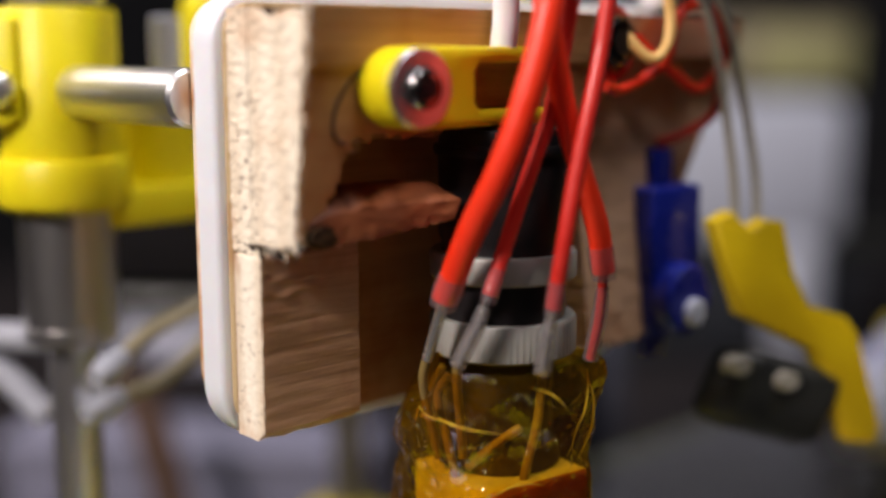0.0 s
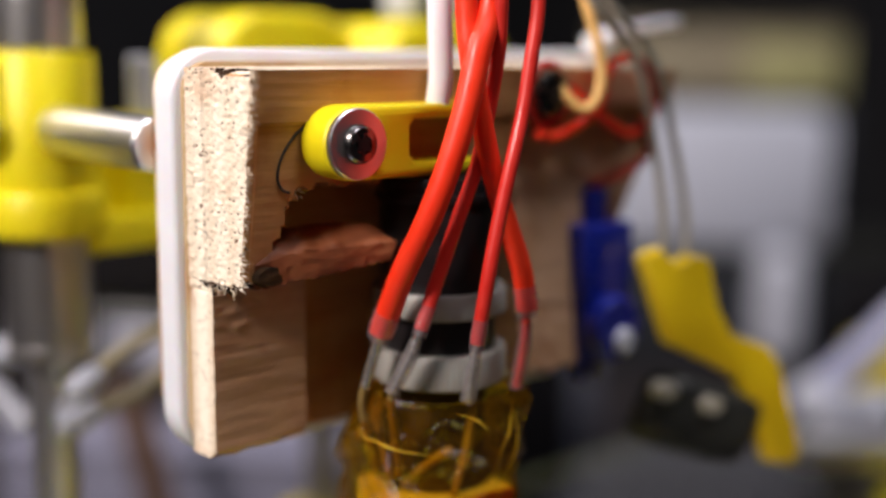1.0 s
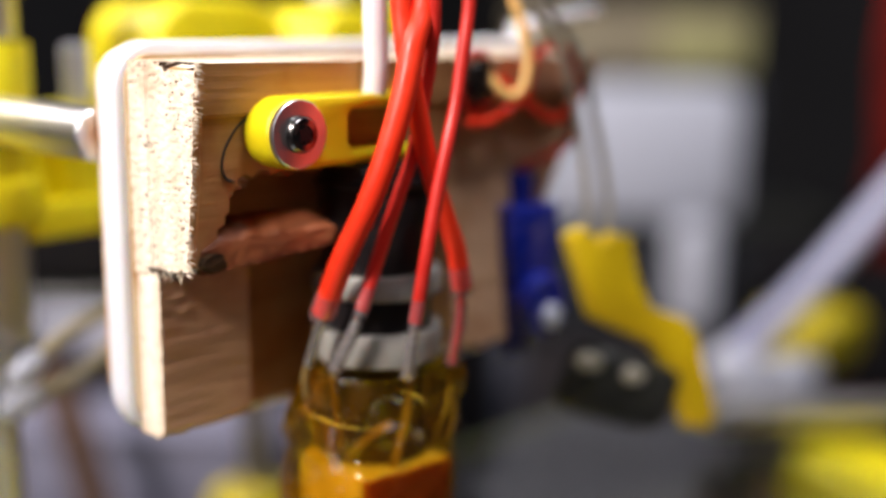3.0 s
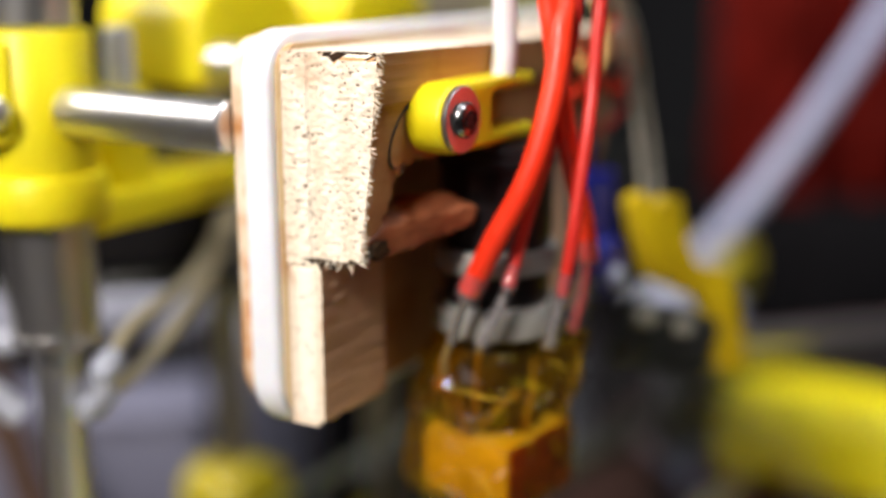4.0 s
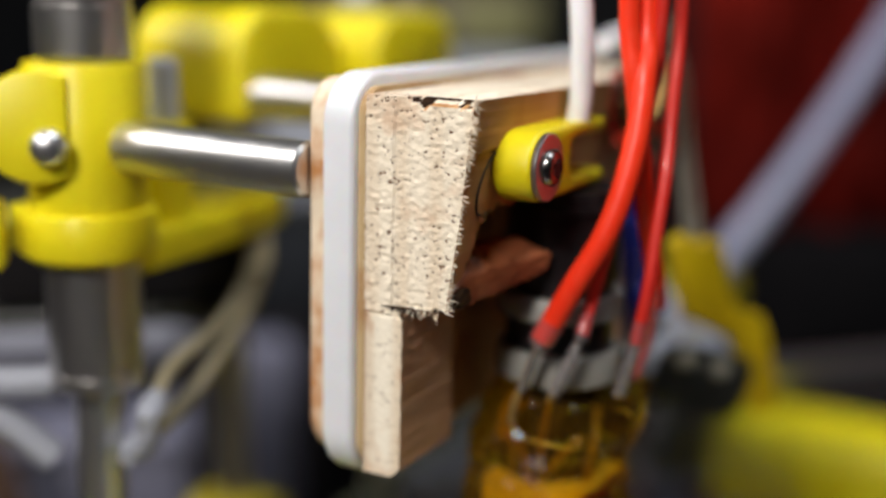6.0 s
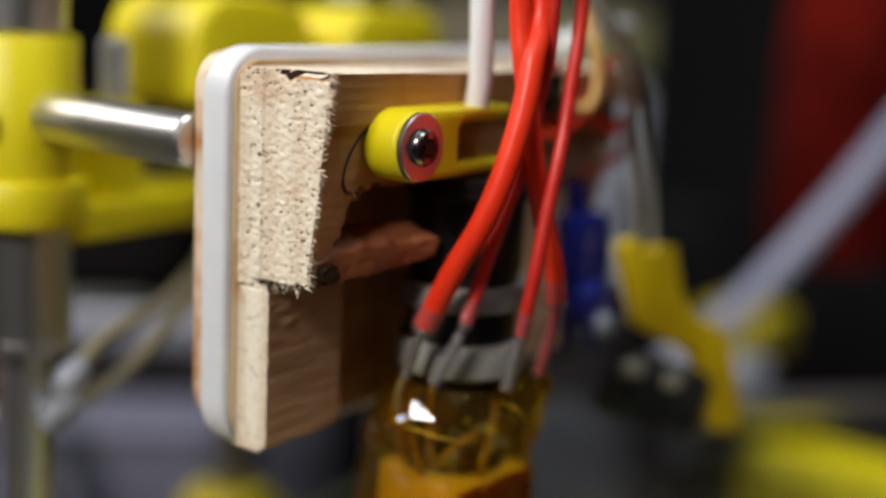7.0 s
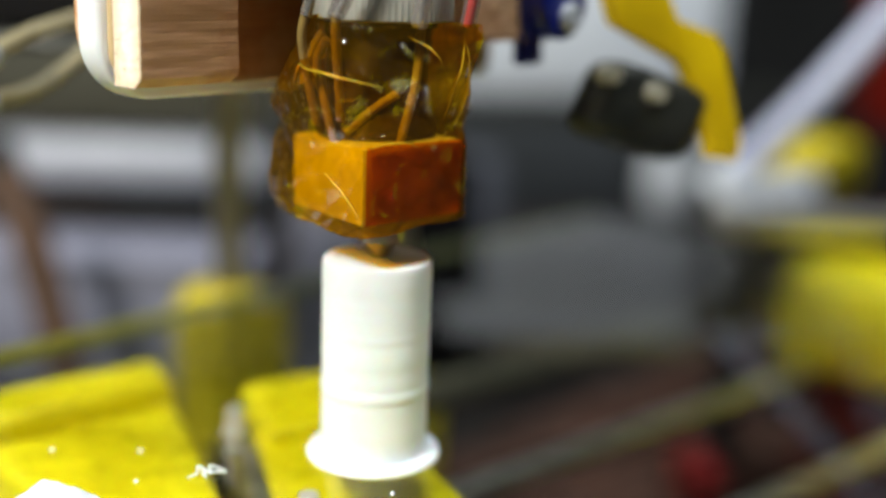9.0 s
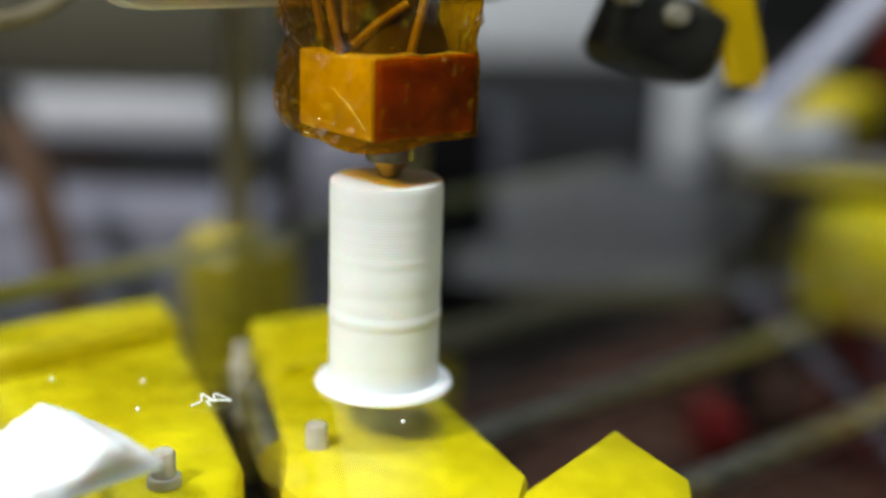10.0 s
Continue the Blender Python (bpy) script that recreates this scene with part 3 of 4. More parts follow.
TURN_BLOCK = Matrix.Translation((30.56, -0.73, 0)) @ pose(0, 0, 0, 0, 0, -7.5)
part("heater_block", box(-8.6, 8.6, -8.6, 8.0, 24.7, 35.1, 0.4, m=TURN_BLOCK), BRASS, hot, "copper-brown metal block")
# Wide dark foot added to hide the block's brightly lit top.
part("heat_break", turn([(3, 35.0), (8.6, 35.2), (8.4, 36.4), (7.4, 39), (7.2, 44), (7.6, 50.3)], (AX + 0.6, AY + 1.2, 0), 24), CORE, hot, "dark brown heat break core")
# Film added over the front face only, giving it the redder, less lit tone.
part("face_film", box(-8.2, 8.75, -8.95, -8.8, 24.8, 35.3, 0.05, 1, m=TURN_BLOCK), SHADE_FILM, hot, "amber film added to redden the less lit block face")
part("nozzle", turn([(0.5, 18.2), (1.2, 18.2), (2.6, 20.4), (3.4, 20.5), (3.4, 23.4), (4.8, 23.5), (4.8, 25), (1, 25)], (AX - 1.3, AY - 2.0, 0), 24), ZINC, hot, "pale brass nozzle")


def tape_radius(a, z, seed):
    """How far the tape stands off the axis, at an angle and a height."""
    boxy = max(0.0, min(1.0, (38.0 - z) / 3.0))
    c, s = math.cos(a), math.sin(a)
    rb = min(9.0 / max(abs(c), abs(s)), 12.6)
    w = max(0.0, min(1.0, (math.cos(a - radians(252)) - 0.3) / 0.3))
    mid = 11.9 + 0.9 * math.cos(2 * a) - max(0, z - 45) * 0.42 * (1 - w) + w * 3.0 * max(0.0, min(1.0, (z - 38) / 7))
    crease = nz(c * 2.2, s * 2.2, z * 0.11 + seed, 1.0) * 1.7 + abs(nz(c * 4, s * 4 + z * 0.05, z * 0.2 + seed, 1.0)) * -1.9
    bulge = (2.2 * math.exp(-((z - 27) / 5) ** 2) + 2.6 * math.exp(-((z - 36) / 11) ** 2)) * max(0, math.cos(a - math.pi * 0.86)) ** 3
    return rb * boxy + mid * (1 - boxy) + crease * (0.12 + 0.88 * (1 - boxy)) * (0.45 if z > 46 else 0.8) + bulge, boxy


def tape_wrap(seed, grow, z0, z1, seg, rows, fold):
    """Creased amber tape: boxed round the block below, drawn in to the ring above."""
    one = bmesh.new()
    rings = []
    for k in range(rows + 1):
        z = z0 + (z1 - z0) * k / rows
        ring = []
        for i in range(seg):
            boxy = max(0.0, min(1.0, (38.0 - z) / 3.0))
            a = 2 * math.pi * (i + 0.35 * nz(i, k, seed, 2.3) * (1 - boxy)) / seg + math.pi / 4
            r, boxy = tape_radius(a, z, seed)
            r += grow + fold * nz(i * 1.9, k * 1.3, seed, 1.0) * (0.1 + 0.9 * (1 - boxy) + 0.55 * boxy * max(0.0, math.cos(a - radians(172))))
            ring.append(one.verts.new(TURN_BLOCK @ Vector((r * math.cos(a) + 1.2 * (1 - boxy), r * math.sin(a) - 0.4 * boxy + 0.8 * (1 - boxy), z + 0.5 * (1 - boxy) * nz(i, seed, k, 1.7) + (0.6 * nz(i, 1, seed, 0.7) if k in (0, rows) else 0) - (1.1 * max(0.0, math.cos(a - radians(222))) ** 3 if k == 0 else 0)))))
        rings.append(ring)
    for k, (a, b) in enumerate(zip(rings, rings[1:])):
        for i in range(seg):
            q = (a[i], a[(i + 1) % seg], b[(i + 1) % seg], b[i])
            d = (i * 7 + k * 5) % 3 == 0
            one.faces.new((q[0], q[1], q[2]) if d else (q[0], q[1], q[3]))
            one.faces.new((q[0], q[2], q[3]) if d else (q[1], q[2], q[3]))
    cz = one.verts.new(TURN_BLOCK @ Vector((0, 0, z0 + 0.6)))
    for i in range(seg):
        one.faces.new((rings[0][i], rings[0][(i + 1) % seg], cz))
    return one


wrap = part("tape_wrap", tape_wrap(3, 0, 24.2, 51.5, 24, 11, 1.15), TAPE, hot, "creased glossy amber film tape", smooth=False)
wrap.data.shade_smooth()
wrap.data.set_sharp_from_angle(angle=radians(14))
# Thin gold strands along the creases; the highlight is put into their colour.
for pts in ([(26.9, -6.6, 49.7), (27.9, -8.2, 48.3), (28.8, -10, 46.2)], [(19.7, -0.2, 45.6), (22.6, -3.7, 44.6), (24.8, -6.8, 43.1)], [(31.8, -11.8, 50.6), (31.4, -13.5, 44.9), (31, -15.4, 38.5)],
            [(16.1, 2.6, 42.3), (17.9, 1.6, 44.9), (20.5, -1.1, 45.6)], [(16.4, -1.9, 31.3), (18.5, -5.2, 28.9), (20, -7.9, 26.2)], [(22, -6.7, 35), (25.1, -9.9, 35.7), (28.9, -14.5, 34.8)],
            [(31.6, -11.9, 49.7), (33.2, -11.7, 44.1), (35.2, -11.2, 37.0)]):
    run = []
    for p in spline(pts, 4):
        q = TURN_BLOCK.inverted() @ p
        a = math.atan2(q.y, q.x)
        r, boxy = tape_radius(a, q.z, 3)
        run.append(TURN_BLOCK @ Vector(((r + 0.1) * math.cos(a) + 1.2 * (1 - boxy), (r + 0.1) * math.sin(a) - 0.4 * boxy + 0.8 * (1 - boxy), q.z)))
    part("crease_glint", hose(run, 0.3, 8, 2, radii=[0.02, 0.1, 0.19, 0.1, 0.02]), CREASE_GOLD, wrap, "sharp tape crease with its highlight put into gold colour")
for pts in ([(18.1, 0.0, 52.2), (18.4, 1.2, 49), (20.2, 2.2, 44), (22.4, 2.6, 37)], [(19.1, -4.6, 52.2), (19.8, -3.8, 49), (21.6, -2.4, 44), (23, -1.5, 38)], [(22.6, 1.0, 48.5), (22.8, 3.2, 45.3), (22.7, 1.4, 40.2), (22.7, -0.5, 35.0)], [(33.2, -6.2, 52), (33.0, -6.4, 49.9), (31.3, -7.2, 42.8), (29.3, -7.2, 36.9), (27.6, -7.5, 32.3)],
            [(29.6, -5.7, 41.6), (26.9, -3.6, 39.3), (23.9, -1.4, 36.2)], [(24.6, 4.0, 49.2), (23.2, 4.8, 46.5), (21.8, 4.8, 42.2)]):
    part("sleeved_lead", hose(pts, 0.62, 10, 6), AMBER, hot, "amber sleeved lead under the tape")

# ---- red wires ----
wires = (
    ([(30.5, -11.5, 135), (30.4, -11.6, 118), (29.5, -12.2, 105), (26.5, -13.2, 98.9), (24.2, -13.6, 91.9), (21.8, -13.0, 84.2), (19.7, -11.2, 76.6), (18.6, -7.4, 69.0), (18.6, -2.9, 60.2)], 1.75, RED, [(18.6, -2.9, 60.4), (18.4, -1.5, 56.5), (18.1, 0, 51.8)]),
    ([(29.5, -14, 135), (29.5, -14.4, 118), (29.6, -14.0, 105), (29.7, -13.6, 98.9), (29.5, -12.4, 91.7), (28.1, -11.6, 83.7), (26.3, -10.3, 77.0), (24.3, -8.9, 69.6), (21.5, -7.9, 61.0)], 1.0, DARK_RED, [(21.5, -7.9, 61.2), (20.4, -6.5, 56.5), (19.1, -4.6, 51.8)]),
    ([(36.0, -14, 135), (36.2, -14.5, 118), (35.6, -15.0, 105), (34.2, -15.3, 98.0), (32.6, -15.5, 90.8), (30.0, -16.1, 83.9), (27.9, -16.0, 76.0), (26.2, -15.9, 68.2), (25.6, -14.8, 59.8)], 1.0, DARK_RED, [(25.6, -14.8, 60), (25.9, -13.6, 55.5), (26.3, -12.4, 51)]),
    ([(26.5, -10, 135), (26.6, -10.0, 118), (26.5, -10.6, 105), (26.2, -11.9, 97.9), (27.5, -12.6, 90.5), (29.4, -13.0, 82.9), (32.3, -13.2, 75.5), (34.6, -13.9, 69.0), (35.7, -14.2, 63.0)], 1.5, RED, [(35.7, -14.2, 63.2), (36.5, -13.0, 57), (37.0, -11.2, 50.8)]),
)
for number, (pts, r, mat, lead) in enumerate(wires):
    thick, far = r > 1.2, number == 3
    w = thing("red_wire", "thick red silicone wire ending in clear sleeve" if thick else "thin dark red wire ending in clear sleeve", "wire", group="heater wires")
    end = Vector(pts[-1])
    along = (end - Vector(pts[-2])).normalized()
    part("insulation", hose(pts, r, 20, 6), mat, w)
    part("sleeve", hose([end - along * 3.4, end - along * 1.2, end + along * 0.9], r * 1.16, 16, 5, radii=[r * 1.1, r * 1.18, r * 1.06]), SLEEVE, w, "clear shrink sleeve")
    part("lead", hose(lead, 0.62 if far else 0.78 if thick else 0.5, 12, 6), DARK_RED if far else LEAD, w, "thin red lead" if far else "bare tinned metal lead")
    if not thick or far:
        part("fibre_sleeve", hose([Vector(lead[0]).lerp(Vector(lead[1]), 0.35), lead[1], lead[2]], 1.1, 14, 6, radii=[0.85, 1.1, 1.1]), SLEEVE if far else HAZY_SLEEVE, w, "hazy clear sleeve over the lead")

# ---- filament guide ----
guide = thing("filament_guide", "white plastic filament tube entering the hot end", "tube")
part("guide_tube", hose([(29.0, -2.4, 91.3), (29.2, -2.7, 96), (29.2, -2.3, 105), (31, 0, 118), (33, 3, 140)], 1.75, 20, 8), WHITE_PLATE, guide)


# ---- wires and screw at the board's far end ----
dark_bolt = thing("cap_bolt", "black cap bolt with red wire wound round it", "bolt")
head_part = part("bolt_head", turn([(0.5, 0), (3.3, 0), (3.6, -0.4), (3.6, -3.6), (3.1, -4.0), (1.7, -4.0), (1.6, -2.4), (0.2, -2.2)], (54.6, 3.0, 92.2), 32, "y"), BLACK_STEEL, dark_bolt)
part("wire_turn", hose([(54.6 + 4.6 * math.cos(a), 1.2 - 0.5 * math.sin(a * 0.5), 92.0 + 4.6 * math.sin(a)) for a in (radians(30 + 30 * k) for k in range(11))], 0.8, 10, 4), DARK_RED, dark_bolt, "red wire turn")
# Black hexagon just proud of the bolt head, painting a socket's shade.
hexagon = [(54.6 + 1.9 * math.cos(radians(60 * k)), 92.2 + 1.9 * math.sin(radians(60 * k))) for k in range(6)]
part("hex_shade", slab(hexagon, -1.08, -0.7, bevel=0), PEEK, head_part, "raised black hexagon standing in for recess shade")
loop = thing("red_wire_loop", "red wire bent into a loop over the pine block", "wire")
part("loop_wire", hose([(51, -1.0, 86), (55, -0.5, 85.4), (60, -1.2, 87.2), (63.6, -2, 90), (64.6, -2.4, 94.6), (67.5, -2.4, 97.2), (72.5, -2.4, 97.4), (76.8, -2.4, 94.6), (78.2, -2.2, 91), (76.6, -2, 87.6), (72, -1.6, 85.2), (67, -1.2, 87.4), (62, -0.4, 90.6), (59, 0.4, 93)], 0.85, 12, 6), RED, loop)
part("loop_tail", hose([(76.9, -1.8, 88), (77.6, -2, 84.5), (76, -1.6, 81), (72.5, 0.5, 78.4), (69, 3.4, 76.6)], 0.8, 12, 6), DARK_RED, loop, "darker trailing end")
cream = thing("orange_wire", "pale orange wire hanging in a bend over the board", "wire")
part("wire_run", hose([(62, 6, 128), (60.5, 0, 110), (61.6, -2.8, 101), (62.4, -3.4, 96), (61.6, -3.6, 92), (59.2, -3.2, 89.8), (57.0, -1.5, 91.5), (55.5, 1.5, 96)], 0.85, 12, 6), CREAM, cream)
tie = thing("cable_tie", "white cable tie tail sticking out behind the plate", "cable tie")
part("tie_strip", box(82, 99, 12.5, 16, 99.8, 101.3, 0.3, m=Matrix.Translation((72, 12, 100)) @ pose(0, 0, 0, 0, -8, -8) @ Matrix.Translation((-72, -12, -100))), WHITE_PLATE, tie)
part("tie_head", box(80, 83.5, 12.0, 16.5, 98.7, 101.6, 0.5), WHITE_PLATE, tie)

# ---- blue servo with its yellow switch arm ----
servo = thing("servo_motor", "small translucent blue servo motor beside the pine block", "servo motor")
part("servo_body", box(62.5, 74.6, -1.5, 12, 47.5, 70.5, 0.8, 3), BLUE, servo)
gear = part("gear_cap", turn([(5.6, 0), (5.6, -2.6), (5.0, -3.2), (0.4, -3.2)], (68.2, -1.4, 53.2), 32, "y"), BLUE, servo)
part("ear", box(66, 71, 1.5, 4, 69, 76, 0.4), BLUE, servo)
part("ear", box(65.6, 70.5, 1.5, 4, 43.2, 48.5, 0.4), BLUE, servo)
part("horn_screw", turn([(2.2, 0), (2.2, -1.2), (1.7, -1.6), (0.2, -1.6)], (68.6, -4.4, 51.2), 20, "y"), WHITE, gear, "white round horn hub")

arm = thing("switch_arm", "yellow printed arm carrying a small dark switch", "switch arm")
ARM = Matrix(((1, 0, 0, 0), (-0.6, 1, 0, 39.2), (0, 0, 1, 0), (0, 0, 0, 1)))


def on_arm(bm):
    bmesh.ops.transform(bm, matrix=ARM, verts=bm.verts)
    return bm


ARM_OUT = [(72.5, 64.9), (75.0, 66.5), (77.7, 63.4), (79.8, 65.2), (82.4, 64.7), (84.3, 56.3), (86.6, 51.2), (92.6, 48.8), (94.4, 45.9), (98.7, 30.1), (97.9, 27.2), (94.2, 27.8), (89.4, 41.0), (87.8, 43.9), (77.2, 50.0)]
part("arm_plate", on_arm(slab(ARM_OUT, -1.4, 1.4, bevel=0.5)), ARM_YELLOW, arm)
part("switch_body", on_arm(box(75.5, 92.5, -2.2, 6.4, 30.0, 43.5, 3.2, 4, m=Matrix.Translation((81, 0, 37)) @ pose(0, 0, 0, 0, 20, 0) @ Matrix.Translation((-81, 0, -37)))), DARK, arm, "dark plastic micro switch")
for sx, sz in ((73.0, 42.2), (80.2, 39.2)):
    part("switch_screw", on_arm(turn([(1.6, -3.4), (1.6, -5.2), (1.2, -5.6), (0.2, -5.4)], (sx + 2.5, 2, sz), 18, "y")), GREY_WIRE, arm, "pale screw end")
for run in ([(76.5, -6.6, 62), (77.6, -5, 72), (76.4, -3.4, 84), (70.5, -3.6, 97.5), (59.5, -3, 107), (45, 4, 128)], [(81.5, -7.4, 62), (83.6, -5, 72), (81.4, -3.6, 84), (75, -3.6, 97.5), (63.5, -3, 107), (48, 4, 128)]):
    w = thing("grey_wire", "thin grey wire rising from the switch arm", "wire", group="switch wires")
    part("wire_run", hose(run, 0.75, 10, 6), GREY_WIRE, w)

# ---- x axis: bracket, bearing, rods ----
ZX, ZY = 2.0, 70.0
bracket = thing("x_end_bracket", "yellow printed bracket clamped round a steel bearing", "printer bracket")
part("bearing_holder", turn([(7.6, 66), (9.0, 66), (9.3, 66.4), (9.3, 97), (9.0, 97.5), (7.6, 97.5)], (ZX, ZY, 0), 56), YELLOW, bracket)
base = [(ZX + 10.6 * math.cos(radians(a)), ZY + 10.6 * math.sin(radians(a))) for a in range(150, 331, 15)]
part("base_flange", slab(base + [(14, 76), (8, 82), (-4, 82)], 66.8, 74.4, "z", 0.8), YELLOW, bracket)
part("bracket_arm", slab([(6, 64), (24, 65.5), (44, 68), (58, 73), (61, 79), (52, 86), (10, 88)], 62.6, 68.9, "z", 0.7), YELLOW, bracket)
ear = [(-2.5 + 8.8 * math.cos(radians(a)), 88.2 + 8.6 * math.sin(radians(a))) for a in range(60, 301, 16)]
EAR = Matrix.Translation((ZX, ZY, 0)) @ pose(0, 0, 0, 0, 0, -48) @ Matrix.Translation((-4.0, -4.5, 0))
eb = slab(ear, -6.0, 1.0, bevel=0.8)
bmesh.ops.transform(eb, matrix=EAR, verts=eb.verts)
part("clamp_ear", eb, YELLOW, bracket)
eb = box(-16, -8.5, -4.5, 2.0, 66, 76.5, 0.8)
bmesh.ops.transform(eb, matrix=EAR, verts=eb.verts)
part("clamp_ear", eb, YELLOW, bracket)
sb = turn([(2.9, 0), (2.9, -1.0), (2.4, -2.0), (1.5, -2.6), (0.2, -2.8)], (-0.8, -6.0, 85.4), 24, "y")
bmesh.ops.transform(sb, matrix=EAR, verts=sb.verts)
part("clamp_screw", sb, STEEL, bracket, "bright domed steel screw")
part("rod_boss", turn([(5.0, 68), (6.0, 68.4), (6.0, 85.4), (5.4, 86), (1, 86)], (22.5, 74, 0), 32), YELLOW, bracket)
part("web", slab([(8, 90), (22, 82), (30, 70), (28, 64), (8, 64)], 74, 78, bevel=0.6), YELLOW, bracket)
part("nut_block", slab(rounded(36, 69.9, 84.5, 105.8, (3, 4, 13, 9)), 66, 93, bevel=2.2, seg=4), YELLOW, bracket)
part("nut_block", slab(rounded(70, 102, 90, 104.6, (2, 3, 7, 7)), 58, 86, bevel=2.2, seg=4), YELLOW, bracket)

motor = thing("stepper_motor", "black stepper motor hanging under the yellow bracket", "motor")
MOTOR = Matrix.Translation((56, 116, 0)) @ pose(0, 0, 0, 0, 0, -47)
part("motor_body", box(-27, 27, -17, 17, 42, 60, 2.5, 3, m=MOTOR), MATT_BLACK, motor)
part("end_plate", box(-28, 28, -18, 18, 60.2, 64, 2, 3, m=MOTOR), DARK, motor, "dark metal end plate")
part("end_plate", box(-28, 28, -18, 18, 38.0, 41.8, 2, 3, m=MOTOR), DARK, motor, "dark metal end plate")
part("motor_shaft", turn([(2.4, 64.0), (2.4, 71), (2.1, 71.4), (0.4, 71.4)], (56, 116, 0), 20), GREY_STEEL, motor, "short steel shaft")

bearing = thing("linear_bearing", "ground steel sleeve bearing on the upright rod", "bearing", group="bearings on the upright rod")
upper_sleeve = part("sleeve", turn([(4.3, 98), (7.2, 98), (7.5, 98.3), (7.5, 106), (7.25, 106.1), (7.25, 107), (7.5, 107.1), (7.5, 122), (7.2, 122.3), (4.3, 122.3)], (ZX, ZY, 0), 48), GREY_STEEL, bearing)
low = thing("linear_bearing", "ground steel sleeve bearing under the yellow bracket", "bearing", group="bearings on the upright rod")
lower_sleeve = part("sleeve", turn([(4.3, 44.6), (7.2, 44.6), (7.5, 44.9), (7.5, 47), (7.25, 47.1), (7.25, 48), (7.5, 48.1), (7.5, 66.5), (4.3, 66.6)], (ZX, ZY, 0), 48), GREY_STEEL, low)
part("end_seal", turn([(4.05, 44.2), (6.2, 44.2), (6.4, 44.5), (6.4, 45.2), (4.05, 45.2)], (ZX, ZY, 0), 40), DARK, lower_sleeve, "dark rubber end seal")
part("end_seal", turn([(4.05, 121.8), (6.4, 121.8), (6.4, 122.6), (6.2, 122.8), (4.05, 122.8)], (ZX, ZY, 0), 40), DARK, upper_sleeve, "dark rubber end seal")


def rod(label, a, b, r, material):
    t = thing("steel_rod", label, "rod", group="printer rods")
    a, b = Vector(a), Vector(b)
    bm = turn([(r - 0.5, 0), (r, 0.5), (r, (b - a).length - 0.5), (r - 0.5, (b - a).length)], seg=32)
    bmesh.ops.transform(bm, matrix=Matrix.Translation(a) @ (b - a).to_track_quat("Z", "Y").to_matrix().to_4x4(), verts=bm.verts)
    part("shaft", bm, material, t)


rod("polished steel rod carrying the carriage", (0.5, 25.5, 84.8), (1.2, 61, 84.8), 4.0, STEEL)
rod("polished steel rod behind the carriage", (41, 25.5, 89.5), (41, 66, 89.5), 4.0, GREY_STEEL)
rod("upright polished steel rod through the bracket", (ZX, ZY, -95), (ZX, ZY, 180), 4.0, STEEL)
rod("threaded zinc rod standing beside the bracket", (22.5, 72.5, 86), (22.5, 72.5, 97), 2.6, WHITE)
rod("upright yellowish zinc rod in a yellow foot", (95, 118, -60), (95, 118, 90), 4.0, ZINC)
rod("upright yellowish zinc rod behind the bed", (131, 94, -60), (131, 94, 100), 4.0, ZINC)
rod("upright steel rod behind the carriage", (84, 72, 106), (84, 72, 190), 4.0, WHITE)
rod("upright steel rod behind the carriage", (97, 66, 106), (97, 66, 190), 4.0, GREY_STEEL)
feed = thing("feed_tube", "pale bluish plastic feed tube curving up from its joint", "tube")
p0, p1, p2, p3 = (Vector(q) for q in ((223, 50, -4), (255, -5, 62), (305, -37, 164), (358, -69, 275)))
part("tube_wall", hose([p0 * (1 - t) ** 3 + p1 * (3 * t * (1 - t) ** 2) + p2 * (3 * t * t * (1 - t)) + p3 * t ** 3 for t in (k / 9 for k in range(10))] + [p3 + (p3 - p2) * 0.8], 4.5, 24, 5), PALE_BAR, feed)
part("end_fitting", hose([p0 - (p1 - p0) * 0.02, p0 + (p1 - p0) * 0.05, p0 + (p1 - p0) * 0.1], 6.0, 24, 4, radii=[6.0, 6.0, 5.0]), CABLE_WHITE, feed, "dull white end fitting")
# Both feet take the shade-darkened yellow.
foot = thing("rod_foot", "yellow printed foot holding the upright rod, colour dulled for shade", "printer bracket")
part("foot_block", slab(rounded(84, 107, -95, -25, (2, 2, 8, 8)), 108, 128, bevel=1.2), SHADED_YELLOW, foot)
foot = thing("rod_foot", "yellow printed foot holding the upright rod, colour dulled for shade", "printer bracket")
part("foot_block", slab(rounded(122, 142, -95, -52, (2, 2, 6, 6)), 84, 106, bevel=1.2), SHADED_YELLOW, foot)

# ---- cables beside the upright rod ----
for pts in ([(50, 72, 62), (42, 66, 57), (33, 64.5, 48.6), (17.5, 65, 37), (6, 63.5, 34.5)], [(44, 70, 60), (38, 67, 55), (28, 65.5, 49), (14, 64.5, 45), (5, 60.2, 42)]):
    c = thing("grey_cable", "beige grey cable with a white plug", "cable", group="cables beside the rod")
    part("sheath", hose(pts, 1.4, 12, 6), BEIGE, c)
    e, f = Vector(pts[-1]), Vector(pts[-2])
    d = (e - f).normalized()
    part("plug", hose([e - d * 1, e + d * 2.5, e + d * 6], 2.3, 14, 4, radii=[2.0, 2.5, 1.7]), CABLE_WHITE, c, "white plug")
for pts in ([(-12, 96, 42), (-4, 90, 42), (3, 82, 42)], [(-14, 98, 38), (-4, 88, 36), (1, 80, 29)]):
    c = thing("white_cable", "white cable bending round the upright rod", "cable", group="white cables")
    part("sheath", hose(pts, 2.6, 14, 6), CABLE_WHITE, c)

# ---- print bed ----
bed = thing("glass_bed", "clear glass plate of the print bed", "glass plate")
